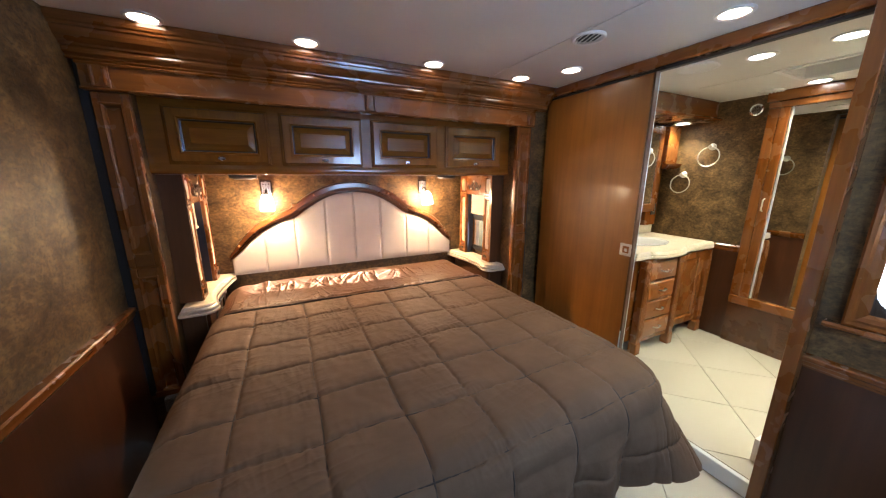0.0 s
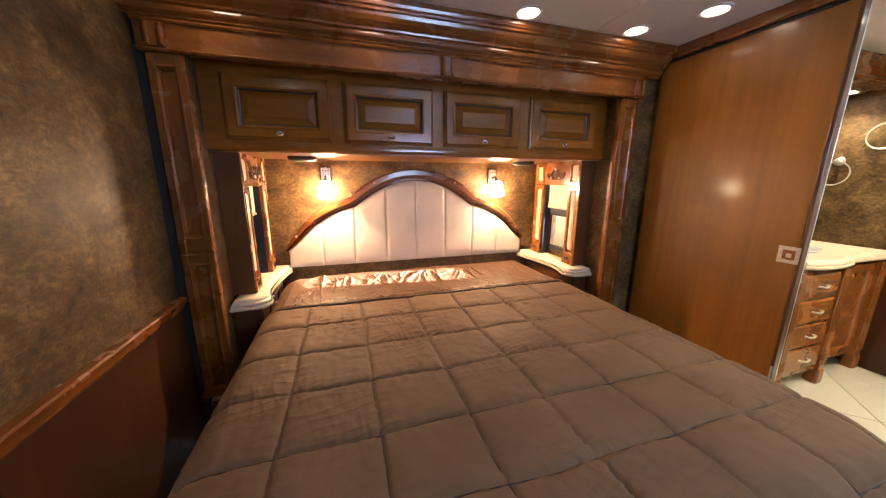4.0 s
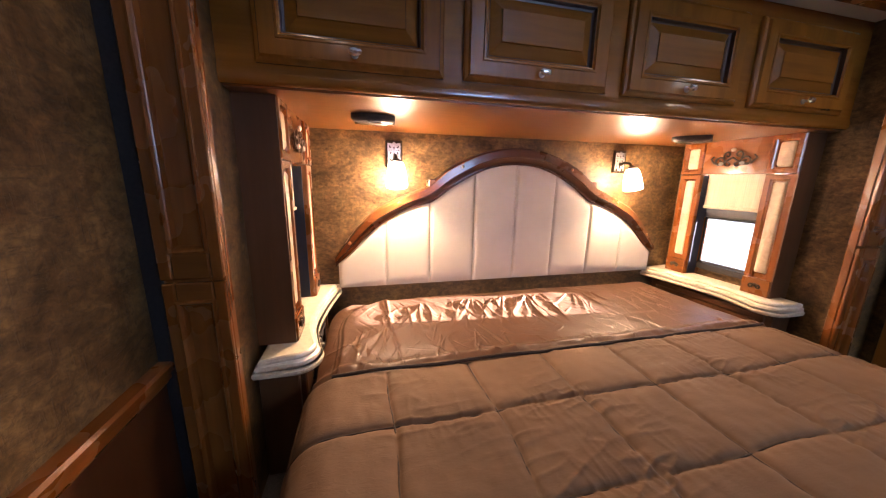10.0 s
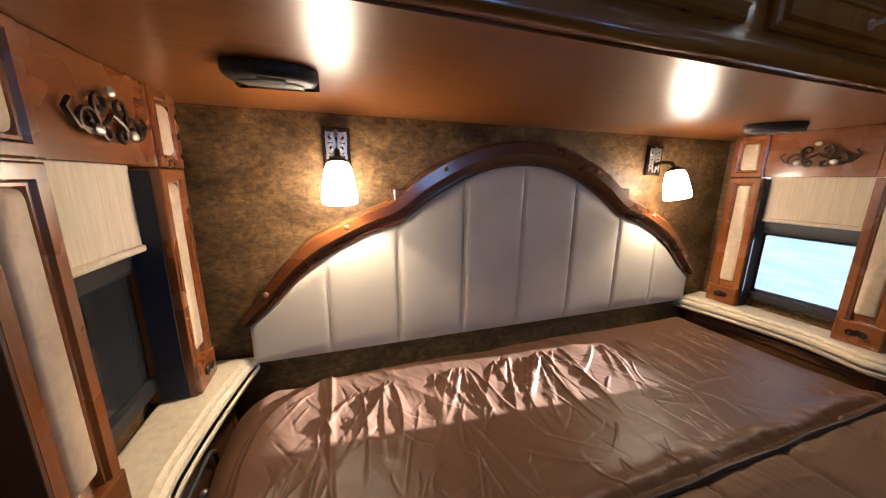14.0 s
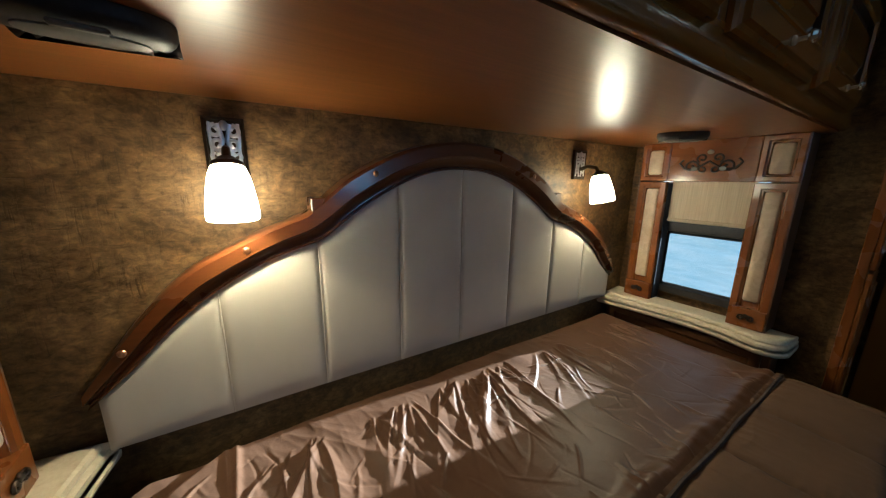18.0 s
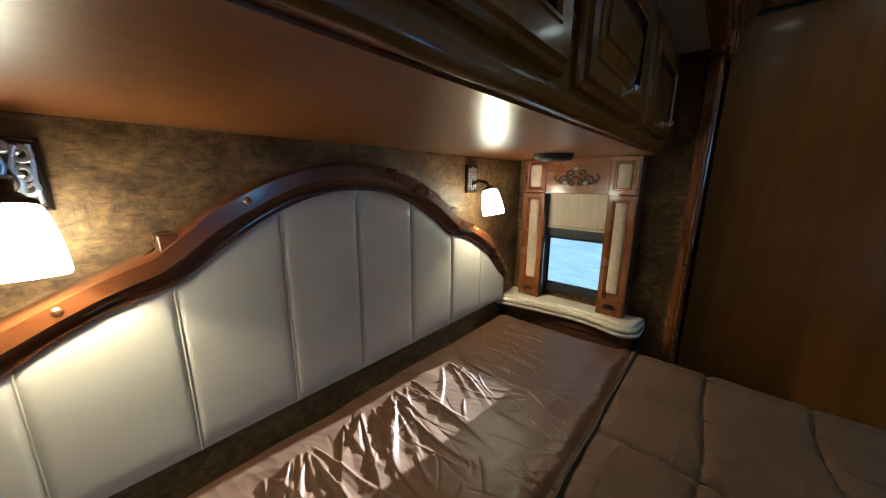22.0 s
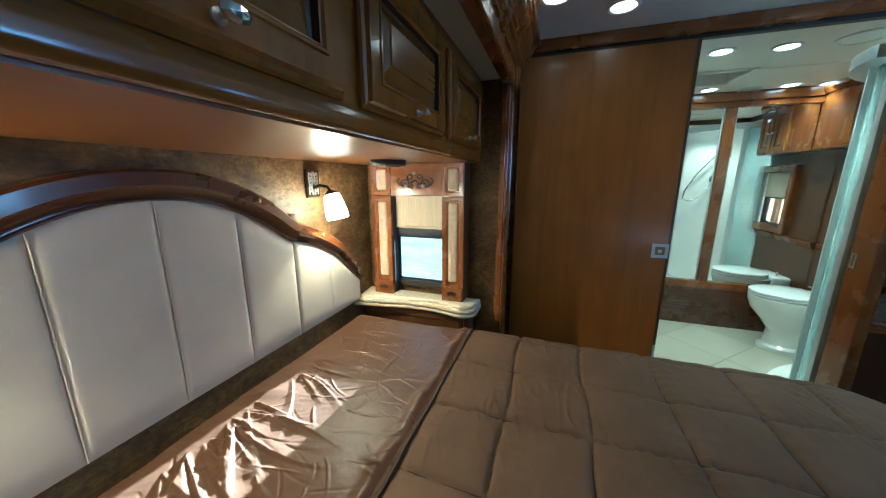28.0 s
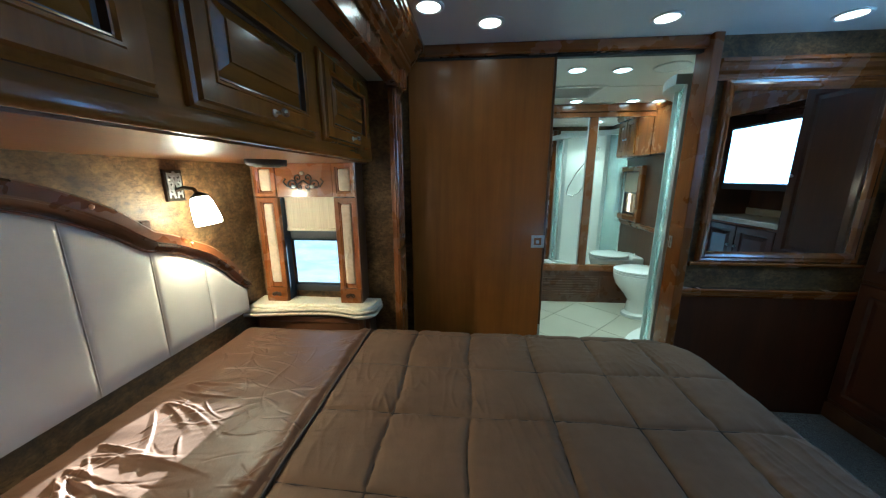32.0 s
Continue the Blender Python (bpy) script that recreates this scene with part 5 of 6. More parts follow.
wardrobe(1.297, 1.80, "tall dark cherry wardrobe beside the television niche")
wardrobe(-0.45, 0.55, "tall dark cherry wardrobe at the foot of the bed")
dr = thing("dresser", "cherry dresser with a cream top under the television", "dresser", (0.965, -0.55, BZ))
part("body", box(0.552, 1.295, -0.895, -0.53, BZ, 0.985), WOOD_Z, dr)
part("drawer", moved(rect_rings(0.58, 1.268, 0.04, 0.40, [(0, 0), (0, -0.014), (0.006, -0.018), (0.036, -0.018), (0.042, -0.010), (0.07, -0.016)], cap=True), Matrix.Translation((1.848, -0.53, 0)) @ pose(0, 0, 0, 0, 0, 180)), WOOD_X, dr)
for x0, x1, kx in ((0.58, 0.921, 0.888), (0.927, 1.268, 0.960)):
    bm = rect_rings(x0, x1, 0.42, 0.965, [(0, 0), (0, -0.014), (0.006, -0.018), (0.050, -0.018), (0.056, -0.010), (0.062, -0.008), (0.090, -0.017)], cap=True)
    moved(bm, Matrix.Translation((x0 + x1, -0.53, 0)) @ pose(0, 0, 0, 0, 0, 180))
    d = part("door", bm, WOOD_WAINS, dr)
    part("knob", ball((kx, -0.492, 0.80), 0.012, u=10, v=6), NICKEL, d, "nickel knob", True)
part("dresser_top", box(0.551, 1.296, -0.895, -0.505, 0.986, 1.026, 0.008, 2), STONE, dr, "cream solid-surface top")
part("backsplash", box(0.553, 1.294, -0.869, -0.850, 1.027, 1.085, 0.004), STONE, dr)
part("niche_back", box(0.552, 1.295, -0.895, -0.87, 1.027, 2.03), WOOD_DARK, dr)
part("niche_soffit", box(0.552, 1.295, -0.87, -0.53, 1.88, 2.05), WOOD_X, dr)
part("niche_valance", box(0.552, 1.295, -0.529, -0.505, 1.86, 1.975, 0.004), WOOD_X, dr)
tv = thing("television", "flat black television with a bright bluish-white screen", "television", (0.95, -0.555, 1.255))
ORIGIN[tv.name] = Vector()
part("cabinet", box(-0.325, 0.325, -0.035, 0, 0, 0.515, 0.006, 2), BLACK, tv)
part("screen", box(-0.305, 0.305, -0.0005, 0.0015, 0.055, 0.495), TV_LIT, tv, "bright bluish-white screen")
part("bezel_lip", box(-0.323, 0.323, 0.0005, 0.006, 0.006, 0.050, 0.002), BLACK, tv)
part("mount", box(-0.08, 0.08, -0.29, -0.0355, 0.15, 0.36, 0.004), BLACK, tv)

# ---- bathroom ----
mw = thing("mirror_wall", "wood-framed sliding mirror doors over a veneered base", "mirror", (XM, 0.6, 0), kind="structure")
part("base", box(XM - 0.02, XM + 0.03, -0.26, 1.316, 0, 0.358), WOOD_FRAME, mw)
for y0, y1 in ((-0.20, 0.24), (0.26, 1.0)):
    bm = box(XM - 0.026, XM - 0.019, y0, y1, 0.05, 0.30, 0.003)
    part("base_panel", bm, WOOD_FRAME, mw)
for k in range(7):
    part("louvre", box(XM - 0.032, XM - 0.0255, 0.29, 0.97, 0.075 + k * 0.030, 0.099 + k * 0.030, 0.003), WOOD_FRAME, mw)
part("lower_rail", box(XM - 0.034, XM + 0.03, -0.26, 1.316, 0.359, 0.430, 0.006, 2), WOOD_Y, mw)
part("upper_rail", box(XM - 0.034, XM + 0.03, -0.26, 1.316, 1.94, 1.985, 0.006, 2), WOOD_Y, mw)
part("head_rail", box(XM - 0.05, XM + 0.03, -0.27, 1.33, 1.986, CZ, 0.006, 2), WOOD_Y, mw)
for y0, y1 in ((0.438, 0.518), (1.19, 1.250), (1.251, 1.316)):
    part("stile", box(XM - 0.030, XM + 0.02, y0, y1, 0.431, 1.939, 0.006, 2), WOOD_Z, mw)
for y0, y1 in ((-0.265, 0.437), (0.519, 1.189)):
    p = part("mirror_door", box(XM - 0.004, XM, y0, y1, 0.431, 1.939), MIRROR, mw, "clear mirror door")
for y0, y1 in ((0.519, 0.530), (1.178, 1.189), (0.426, 0.437)):
    part("mirror_edge", box(XM - 0.012, XM - 0.0045, y0, y1, 0.432, 1.938, 0.002), ALU, mw, "aluminium door edge")
part("pull", tube([(XM - 0.031, 1.222, 1.16), (XM - 0.055, 1.222, 1.17), (XM - 0.055, 1.222, 1.25), (XM - 0.031, 1.222, 1.26)], 0.005, 8), NICKEL, mw, "nickel pull handle", True)

# vanity
van = thing("vanity", "cherry bathroom vanity with fluted posts, four drawers and a door", "vanity", (2.8, 1.8, 0))
VF = 1.535
part("body", box(2.32, 3.395, VF, YB - 0.004, 0.10, 0.80), WOOD_Z, van)
part("drawer_bank", box(2.43, 2.84, VF - 0.045, VF + 0.02, 0.09, 0.80, 0.003), WOOD_Z, van)


def fluted(x, y):
    bm = box(x - 0.028, x + 0.028, y - 0.03, y + 0.03, 0.10, 0.79, 0.004)
    for k in (-1, 0, 1):
        box(x + k * 0.016 - 0.006, x + k * 0.016 + 0.006, y - 0.037, y - 0.028, 0.14, 0.74, 0.004, 2, bm=bm)
    p = part("post", bm, WOOD_Z, van)
    bm = box(x - 0.034, x + 0.034, y - 0.038, y + 0.034, 0.0, 0.105, 0.012, 2)
    part("foot", bm, WOOD_Z, p)


fluted(2.412, VF - 0.04)
fluted(2.852, VF - 0.04)
fluted(3.345, VF - 0.01)
for k in range(4):
    z0 = 0.135 + k * 0.162
    y = VF - 0.045
    bm = rect_rings(2.460, 2.806, z0, z0 + 0.148, [(0, y), (0, y - 0.012), (0.010, y - 0.018), (0.016, y - 0.018)], cap=True)
    d = part("drawer", bm, WOOD_X, van)
    zc = z0 + 0.076
    part("pull", tube([(2.595, y - 0.018, zc), (2.60, y - 0.036, zc), (2.635, y - 0.040, zc - 0.006), (2.67, y - 0.036, zc), (2.675, y - 0.018, zc)], 0.006, 8), NICKEL, d, "nickel bow pull", True)
y = VF
bm = rect_rings(2.895, 3.305, 0.12, 0.785, [(0, y), (0, y - 0.012), (0.006, y - 0.018), (0.055, y - 0.018), (0.060, y - 0.010), (0.064, y - 0.006)], cap=False)
d = part("door", bm, WOOD_Z, van)
part("raised_panel", rect_rings(2.957, 3.243, 0.182, 0.723, [(0, y - 0.005), (0.03, y - 0.014)], cap=True), WOOD_Z, d)
part("knob", ball((2.920, y - 0.034, 0.745), 0.013, u=12, v=8), NICKEL, d, "nickel knob", True)
ct = thing("countertop", "cream solid-surface vanity top with a white inset sink", "countertop", (2.8, 1.8, 0.80))
out = [(2.30, YB - 0.004), (2.30, 1.50), (2.48, 1.50)] + [(2.71 + 0.235 * math.sin(radians(a)), 1.50 - 0.055 * math.cos(radians(a))) for a in range(-80, 81, 16)] + [(2.94, 1.50), (3.395, 1.50), (3.395, YB - 0.004)]
part("top", slab(out, 0.802, 0.858, [(0.004, 0.802), (0.0, 0.808), (0.0, 0.818), (0.006, 0.824), (0.003, 0.832), (0.008, 0.846), (0.016, 0.858)]), STONE, ct)
part("backsplash", box(2.30, 3.395, YB - 0.026, YB - 0.004, 0.8585, 0.94, 0.004), STONE, ct)
bm = lathe([(0.200, 0.0), (0.206, 0.006), (0.196, 0.009), (0.180, 0.004), (0.150, 0.0025), (0.0, 0.0015)], seg=36)
moved(bm, Matrix.Translation((2.80, 1.78, 0.859)) @ Matrix.Diagonal((1.2, 0.85, 1, 1)))
part("sink", bm, CERAMIC, ct, "white oval sink", True)
fa = thing("faucet", "nickel vanity faucet with a gooseneck spout", "faucet", (2.72, 1.96, 0.859))
part("base", lathe([(0.034, 0), (0.030, 0.010), (0.018, 0.02), (0.016, 0.05), (0, 0.05)], (2.72, 1.99, 0.8595), seg=20), NICKEL, fa, smooth=True)
part("spout", tube([(2.72, 1.99, 0.90), (2.72, 1.99, 0.99), (2.72, 1.965, 1.03), (2.72, 1.92, 1.045), (2.72, 1.88, 1.03), (2.72, 1.865, 0.99)], 0.011, 12), NICKEL, fa, smooth=True)
part("lever", tube([(2.72, 2.0, 0.91), (2.76, 2.0, 0.95), (2.80, 2.0, 0.965)], 0.007, 8), NICKEL, fa, smooth=True)

# bulkhead and cabinet above the vanity
structure("bulkhead", box(1.98, 3.395, 1.66, YB - 0.002, 1.90, CZ - 0.001, 0.004), WOOD_X, "cherry bulkhead over the vanity")
structure("bulkhead_trim", extrude([(0, 0), (0.018, 0), (0.024, 0.012), (0.020, 0.02), (0, 0.02)], (1.98, 1.66, 1.905), (0, -1, 0), (0, 0, 1), (1, 0, 0), 1.47), WOOD_X, "cherry bulkhead moulding")
b2 = copy_thing(bl, pose(3.25, 1.85, 1.8985))
tagged(b2, "lit round recessed light under the vanity bulkhead")
mc = thing("medicine_cabinet", "cherry mirror-front medicine cabinet over the vanity", "cabinet", (2.8, 2.0, 1.1))
part("body", box(2.40, 3.20, 1.96, YB - 0.003, 1.10, 1.885, 0.003), WOOD_Z, mc)
bm = rect_rings(2.42, 3.16, 1.12, 1.87, [(0, 1.96), (0, 1.945), (0.01, 1.938), (0.05, 1.938), (0.06, 1.95)], cap=False)
d = part("door", bm, WOOD_Z, mc)
part("glass", box(2.478, 3.102, 1.946, 1.950, 1.178, 1.812), MIRROR, d, "mirror glass")
part("side_shelf", box(3.215, 3.39, 1.93, YB - 0.003, 1.55, 1.885, 0.004), WOOD_Z, mc)
part("shelf_bracket", extrude([(0, 0), (0.02, 0.0), (0.05, 0.03), (0.06, 0.05), (0, 0.05)], (3.215, 1.96, 1.50), (0, -1, 0), (0, 0, 1), (1, 0, 0), 0.235), WOOD_X, mc)
part("side_panel", box(3.215, 3.39, 2.05, YB - 0.003, 0.945, 1.50, 0.003), WOOD_Z, mc)
ot = thing("power_outlet", "black power outlet above the vanity backsplash", "outlet", (3.33, 2.04, 1.10))
part("plate", box(3.29, 3.36, 2.040, 2.049, 1.05, 1.16, 0.003), BLACK, ot)
part("socket", box(3.308, 3.342, 2.037, 2.0405, 1.075, 1.135, 0.002), GREYLENS, ot)


def towel_ring():
    t = thing("towel_ring", "nickel towel ring on the wallpapered bathroom wall", "towel ring", (0, 0, 0), "towel rings")
    part("post", lathe([(0.030, 0.0), (0.030, 0.006), (0.022, 0.012), (0.012, 0.016), (0.011, 0.04), (0.016, 0.046), (0.0, 0.05)], (0, 0, 0), "y", 20), NICKEL, t, smooth=True)
    part("ring", tube([(0.083 * math.sin(a), -0.040 - 0.014 * (1 - math.cos(a)) * 0.5, -0.086 + 0.083 * math.cos(a)) for a in (2 * math.pi * i / 32 for i in range(32))], 0.0048, 8, closed=True), NICKEL, t, smooth=True)
    return t


t1 = towel_ring()
t1.matrix_basis = pose(XM + 0.029, 1.668, 1.690, 0, 0, -90)
copy_thing(t1, pose(XM + 0.029, 1.866, 1.448, 0, 0, -90))
copy_thing(t1, pose(XR + 0.141, 1.62, 1.62, 0, 0, 90))
sm = thing("sprinkler_sensor", "clear round sensor on the bathroom wall", "sensor", (XM + 0.03, 1.41, 1.955))
_m = Matrix.Translation((XM + 0.03, 1.41, 1.955)) @ pose(0, 0, 0, 0, 0, -90)
part("rim", moved(lathe([(0.045, 0), (0.045, 0.008), (0.036, 0.014), (0.030, 0.010)], (0, 0, 0), "y", 24), _m), CHROME, sm, smooth=True)
part("dome", moved(lathe([(0.030, 0.008), (0.024, 0.022), (0.0, 0.028)], (0, 0, 0), "y", 20), _m), CRYSTAL, sm, smooth=True)


# ceiling fittings of the bathroom
def round_fan(x, y):
    f = thing("ceiling_speaker", "white round flush grille in the bathroom ceiling", "speaker", (x, y, CZ), "round ceiling grilles")
    part("rim", lathe([(0.105, CZ), (0.105, CZ - 0.006), (0.094, CZ - 0.010), (0.088, CZ - 0.006)], (x, y, 0), seg=32), WHITEP, f, smooth=True)
    part("grille", lathe([(0.088, CZ - 0.005), (0.05, CZ - 0.007), (0.0, CZ - 0.008)], (x, y, 0), seg=28), WHITEP, f, smooth=True)


round_fan(2.22, 1.25)
round_fan(2.30, 0.40)
ht = thing("roof_hatch", "white framed roof vent hatch in the bathroom ceiling", "hatch", (2.89, 0.86, CZ))
bm = bmesh.new()
for a, b, c, d in ((2.695, 3.085, 0.635, 0.662), (2.695, 3.085, 1.058, 1.085), (2.695, 2.722, 0.662, 1.058), (3.058, 3.085, 0.662, 1.058)):
    box(a, b, c, d, CZ - 0.010, CZ - 0.0005, 0.003, bm=bm)
part("frame", bm, WHITEP, ht)
bm = bmesh.new()
for a, b, c, d in ((2.7205, 2.728, 0.6605, 1.0595), (3.052, 3.0595, 0.6605, 1.0595), (2.728, 3.052, 0.6605, 0.668), (2.728, 3.052, 1.052, 1.0595)):
    box(a, b, c, d, CZ - 0.0004, CZ + 0.12, bm=bm)
part("well", bm, WHITEP, ht, "white side walls of the hatch well")
part("cover", box(2.718, 3.062, 0.658, 1.062, CZ + 0.1205, CZ + 0.13), GREYLENS, ht, "smoked grey hatch cover")

# toilet
to = thing("toilet", "white ceramic low-profile toilet with its lid down", "toilet", (3.06, 0.0, 0))


def oval_ring(cx, cy, rx, ry0, ry1, z, n=32):
    return [(cx + rx * math.sin(2 * math.pi * i / n), cy + (ry1 if math.cos(2 * math.pi * i / n) > 0 else ry0) * math.cos(2 * math.pi * i / n), z) for i in range(n)]


def loft(loops, cap=True):
    bm = bmesh.new()
    vs = [[bm.verts.new(p) for p in lp] for lp in loops]
    n = len(vs[0])
    for p, q in zip(vs, vs[1:]):
        for i in range(n):
            bm.faces.new((p[i], p[(i + 1) % n], q[(i + 1) % n], q[i]))
    if cap:
        bm.faces.new(vs[0][::-1])
        bm.faces.new(vs[-1])
    return bm


TX = 3.06
part("bowl", loft([oval_ring(TX, -0.02, 0.125, 0.20, 0.17, 0.001), oval_ring(TX, -0.02, 0.125, 0.20, 0.17, 0.03), oval_ring(TX, -0.02, 0.105, 0.19, 0.14, 0.05), oval_ring(TX, -0.02, 0.100, 0.19, 0.125, 0.16), oval_ring(TX, 0.0, 0.125, 0.21, 0.16, 0.24), oval_ring(TX, 0.02, 0.165, 0.24, 0.215, 0.33), oval_ring(TX, 0.02, 0.185, 0.25, 0.24, 0.40), oval_ring(TX, 0.02, 0.187, 0.25, 0.243, 0.435), oval_ring(TX, 0.02, 0.178, 0.24, 0.235, 0.442)]), CERAMIC, to, smooth=True)
part("seat", loft([oval_ring(TX, 0.02, 0.180, 0.18, 0.238, 0.444), oval_ring(TX, 0.02, 0.188, 0.18, 0.246, 0.450), oval_ring(TX, 0.02, 0.188, 0.18, 0.246, 0.458), oval_ring(TX, 0.02, 0.182, 0.18, 0.240, 0.463)]), CERAMIC, to, smooth=True)
part("lid", loft([oval_ring(TX, 0.02, 0.182, 0.18, 0.240, 0.466), oval_ring(TX, 0.02, 0.189, 0.18, 0.247, 0.470), oval_ring(TX, 0.02, 0.187, 0.18, 0.245, 0.482), oval_ring(TX, 0.02, 0.16, 0.16, 0.215, 0.490), oval_ring(TX, 0.02, 0.05, 0.06, 0.08, 0.494)]), CERAMIC, to, smooth=True)
part("rear_ledge", box(TX - 0.17, TX + 0.17, -0.275, -0.13, 0.30, 0.47, 0.025, 3), CERAMIC, to, smooth=True)
part("flush_lever", tube([(TX + 0.08, -0.20, 0.47), (TX + 0.08, -0.20, 0.50), (TX + 0.14, -0.17, 0.505)], 0.007, 8), NICKEL, to, "nickel flush lever", True)

# bathroom window and overhead cabinet
bw = thing("bathroom_window", "black-framed bathroom window in a cherry surround, shade half down", "window", (2.74, YO, 0.9))


def to_outer(bm):
    return moved(bm, Matrix.Translation((5.48, YO, 0)) @ pose(0, 0, 0, 0, 0, 180))


part("surround", to_outer(rect_rings(2.45, 3.03, 0.84, 1.49, [(0, 0), (0, -0.05), (0.01, -0.06), (0.06, -0.06), (0.07, -0.04), (0.075, 0.03)], cap=False)), WOOD_Z, bw)
part("frame", to_outer(rect_rings(2.515, 2.965, 0.895, 1.20, [(0, 0.04), (0, 0.0), (0.03, 0.0), (0.036, 0.02)], cap=False, rad=0.02)), BLACK, bw, "black rounded window frame")
part("shade", box(2.525, 2.955, YO - 0.002, YO + 0.002, 1.18, 1.425), SHADE_CLOTH, bw, "beige roller shade")
part("sill_rail", extrude(RAIL, (2.42, YO, 0.775), (0, 1, 0), (0, 0, 1), (1, 0, 0), 0.95), WOOD_X, bw)
g = part("pane", box(2.53, 2.95, YO - 0.06, YO - 0.056, 0.91, 1.20), GLASS, bw)
g.visible_shadow = False
for b in ((2.56, 3.395, 0.0, 0.774), (3.031, 3.395, 0.836, 1.584), (2.36, 2.449, 0.836, 1.584), (2.449, 3.031, 1.491, 1.584)):
    structure("wainscot_bath", box(b[0], b[1], YO, YO + 0.008, b[2], b[3]), WOOD_DARK, "brown veneered panel round the bathroom window")
oc = thing("bathroom_cabinet", "cherry two-door cabinet over the toilet", "cabinet", (3.02, -0.2, 1.60))
part("body", box(2.645, 3.39, YO + 0.002, -0.095, 1.585, 2.00, 0.003), WOOD_Z, oc)
part("crown", extrude([(0, 0), (0.02, 0), (0.035, 0.03), (0.035, 0.058), (0, 0.058)], (2.625, -0.10, 2.0), (0, 1, 0), (0, 0, 1), (1, 0, 0), 0.76), WOOD_X, oc)
for x0, x1 in ((2.665, 2.870), (2.878, 3.083)):
    bm = rect_rings(6.0 - x1, 6.0 - x0, 1.605, 1.985, [(0, 0), (0, -0.014), (0.006, -0.018), (0.05, -0.018), (0.056, -0.010), (0.062, -0.008), (0.085, -0.015)], cap=True)
    moved(bm, Matrix.Translation((6.0, -0.095, 0)) @ pose(0, 0, 0, 0, 0, 180))
    d = part("door", bm, WOOD_CAB_Z, oc)
    part("knob", ball((2.874 + math.copysign(0.030, x0 - 2.8), -0.062, 1.78), 0.011, u=10, v=6), NICKEL, d, "nickel knob", True)

# round corner shower
sw = thing("corner_shower", "round corner shower with ribbed glass and a white surround", "shower", (2.3, 0.0, 0))
CX, CY = 1.985, YO + 0.005
EX, EY = 0.83, 1.06


def arc_wall(r0, r1, a0, a1, z0, z1, n=16):
    loops = []
    for i in range(n + 1):
        g = radians(a0 + (a1 - a0) * i / n)
        loops.append([(CX + EX * r * math.cos(g), CY + EY * r * math.sin(g), z) for r, z in ((r0, z0), (r1, z0), (r1, z1), (r0, z1))])
    return loft(loops)


part("pan", arc_wall(0.0015, 0.80, 0, 90, 0.001, 0.05, 20), ACRYL, sw, "white shower pan", True)
part("pan_rim", arc_wall(0.66, 0.80, 0, 90, 0.0505, 0.13, 20), ACRYL, sw, "white raised pan rim", True)
part("wall_panel", box(CX, CX + 0.012, CY, CY + 0.70, 0.05, 2.0), ACRYL, sw, "white surround panel")
part("wall_panel", box(CX + 0.0125, CX + 0.57, CY, CY + 0.012, 0.05, 2.0), ACRYL, sw, "white surround panel")
part("top_ring", arc_wall(0.66, 0.765, 0, 90, 1.875, 1.93, 24), ALU, sw, "curved aluminium head rail", True)
part("bottom_ring", arc_wall(0.655, 0.71, 0, 90, 0.1305, 0.165, 24), ALU, sw, "curved aluminium sill rail", True)
for g0 in (70.5, 20.0, 88.8):
    part("post", arc_wall(0.655, 0.705, g0 - 1.6, g0 + 1.6, 0.1655, 1.8745, 2), ALU, sw, "aluminium post")


def ribbed(a0, a1):
    loops = []
    n = int((a1 - a0) * 4)
    for i in range(n + 1):
        g = radians(a0 + (a1 - a0) * i / n)
        w = 0.0022 * (i % 2)
        loops.append([(CX + EX * r * math.cos(g), CY + EY * r * math.sin(g), z) for r, z in ((0.676 - w, 0.166), (0.682 + w, 0.166), (0.682 + w, 1.874), (0.676 - w, 1.874))])
    return loft(loops)


part("glass_panel", ribbed(72.2, 87.1), RIBGLASS, sw, "pale ribbed glass panel")
part("glass_panel", ribbed(1.0, 18.3), RIBGLASS, sw, "pale ribbed glass panel")
part("shower_head", moved(lathe([(0.0, 0.02), (0.012, 0.018), (0.018, 0.0), (0.045, -0.02), (0.045, -0.03), (0.0, -0.03)], (0, 0, 0), seg=20), Matrix.Translation((CX + 0.10, -0.045, 1.76)) @ pose(0, 0, 0, 0, -35, 0)), CHROME, sw, "chrome hand shower", True)
part("riser_bar", tube([(CX + 0.04, -0.02, 1.30), (CX + 0.04, -0.02, 1.78)], 0.009, 10), CHROME, sw, smooth=True)
hose = [(CX + 0.09, -0.045, 1.74), (CX + 0.10, 0.05, 1.62), (CX + 0.10, 0.20, 1.42), (CX + 0.10, 0.30, 1.22), (CX + 0.10, 0.31, 1.12), (CX + 0.09, 0.24, 1.09), (CX + 0.08, 0.14, 1.14), (CX + 0.06, 0.06, 1.26), (CX + 0.05, 0.01, 1.34), (CX + 0.03, 0.0, 1.36)]
part("hose", tube(hose, 0.008, 8), CHROME, sw, "grey shower hose", True)
part("mixer", lathe([(0.06, 0), (0.06, 0.01), (0.03, 0.02), (0.022, 0.05), (0, 0.055)], (CX + 0.012, -0.02, 1.36), "x", 20), CHROME, sw, "chrome mixer", True)

# ---- floor tiles ----
TA = 45.0

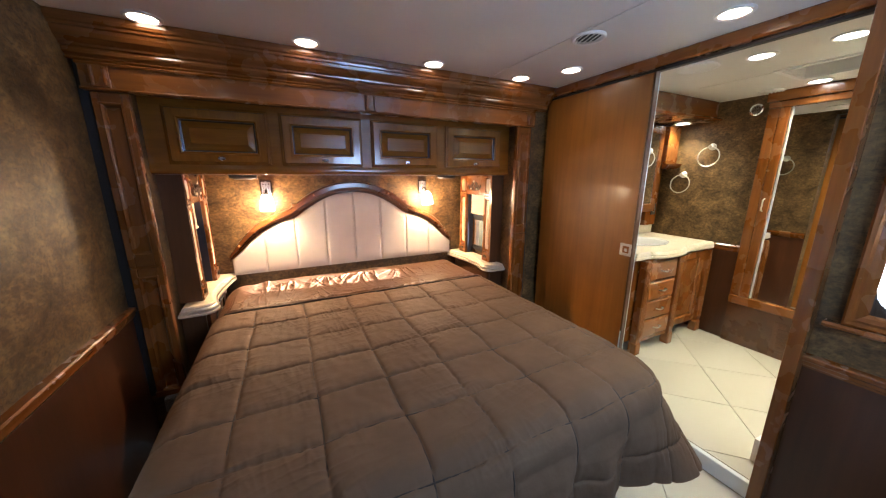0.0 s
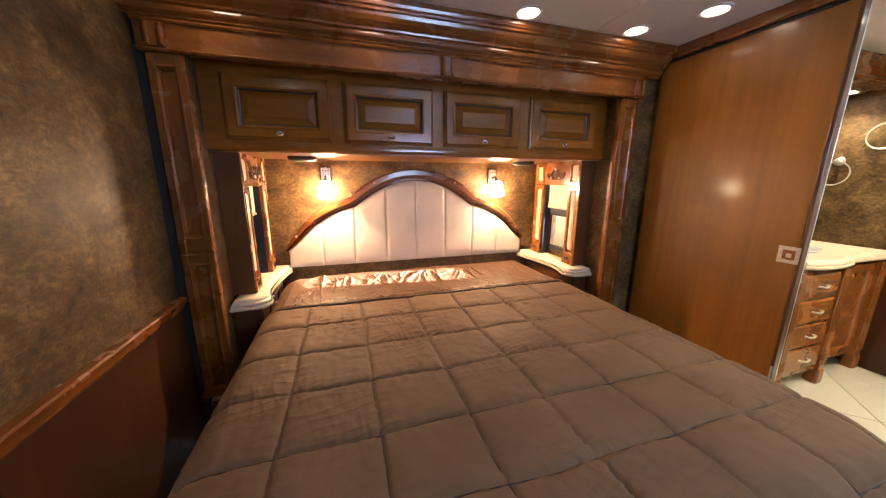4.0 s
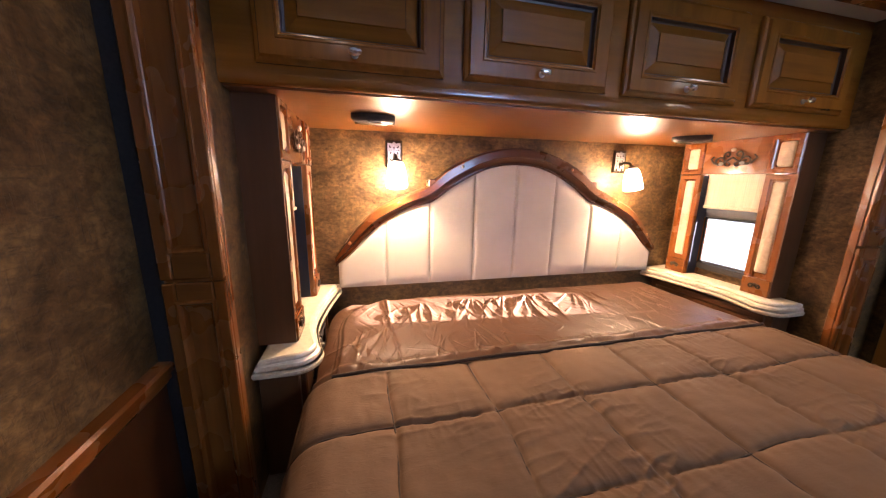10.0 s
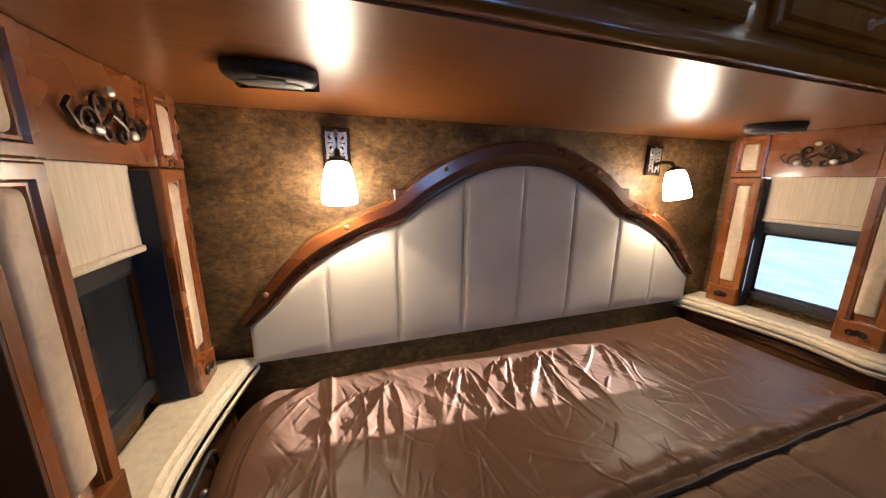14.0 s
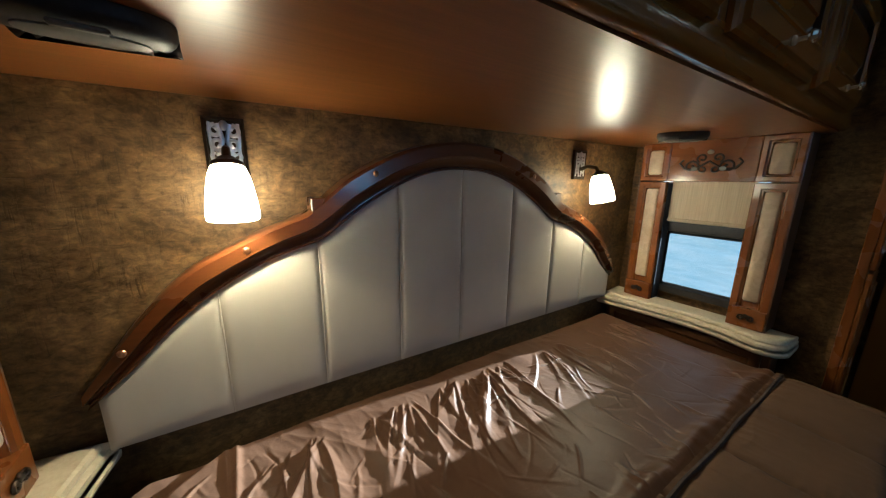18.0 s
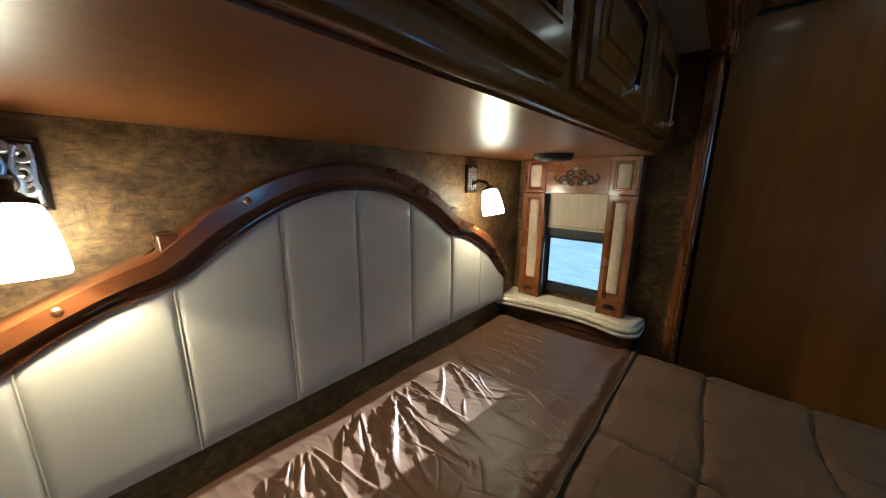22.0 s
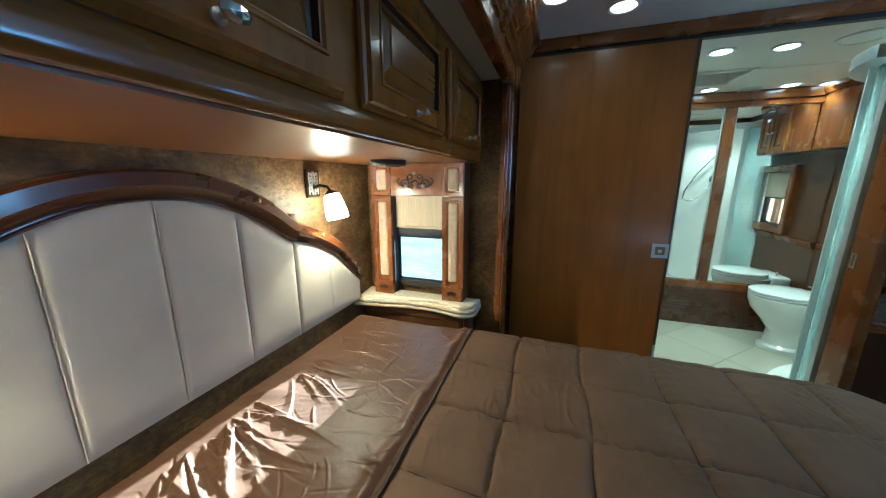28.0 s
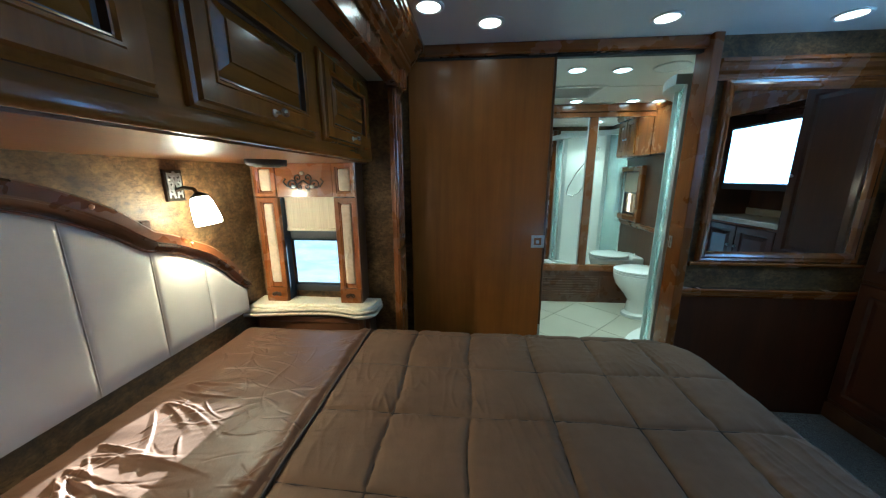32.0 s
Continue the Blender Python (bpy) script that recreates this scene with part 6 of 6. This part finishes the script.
def tile_mesh(side):
    bm = box(-side / 2 + 0.0018, side / 2 - 0.0018, -side / 2 + 0.0018, side / 2 - 0.0018, -0.008, 0.0, 0.0015)
    me = bpy.data.meshes.new("tile")
    bm.to_mesh(me)
    bm.free()
    me.materials.append(TILE)
    return me


TS = 0.46
TME = tile_mesh(TS)


def clipped_tile(cx, cy, ang, region, z, parent):
    """A whole tile, or one cut along the edges of the region."""
    x0, x1, y0, y1 = region
    m = pose(cx, cy, z, 0, 0, ang)
    half = TS / 2 * 1.42
    if cx + half < x0 or cx - half > x1 or cy + half < y0 or cy - half > y1:
        return
    if x0 <= cx - half and cx + half <= x1 and y0 <= cy - half and cy + half <= y1:
        ob = new("tile", TME)
    else:
        bm = bmesh.new()
        bm.from_mesh(TME)
        moved(bm, m)
        for co, no in (((x0, 0, 0), (-1, 0, 0)), ((x1, 0, 0), (1, 0, 0)), ((0, y0, 0), (0, -1, 0)), ((0, y1, 0), (0, 1, 0))):
            g = bmesh.ops.bisect_plane(bm, geom=bm.verts[:] + bm.edges[:] + bm.faces[:], plane_co=co, plane_no=no, clear_outer=True)
            ed = [e for e in g["geom_cut"] if isinstance(e, bmesh.types.BMEdge)]
            if ed:
                bmesh.ops.edgeloop_fill(bm, edges=ed)
        if len(bm.faces) < 4:
            bm.free()
            return
        moved(bm, m.inverted())
        me = bpy.data.meshes.new("tile")
        bm.to_mesh(me)
        bm.free()
        me.materials.append(TILE)
        ob = new("tile", me)
    ob.parent = parent
    ob.matrix_basis = m


for fl, region, z, ox, oy in ((bpy.data.objects["floor_bathroom"], (1.843, 3.40, -0.27, 2.09), 0.0, 2.712, 1.147), (bpy.data.objects["floor_bedroom"], (0.0, 1.81, 0.301, 2.0), BZ, 1.42, 0.62)):
    for i in range(-6, 7):
        for j in range(-6, 7):
            u, v = (i + 0.5) * TS, (j + 0.5) * TS
            c, s = math.cos(radians(TA)), math.sin(radians(TA))
            clipped_tile(ox + u * c - v * s, oy + u * s + v * c, TA, region, z, fl)
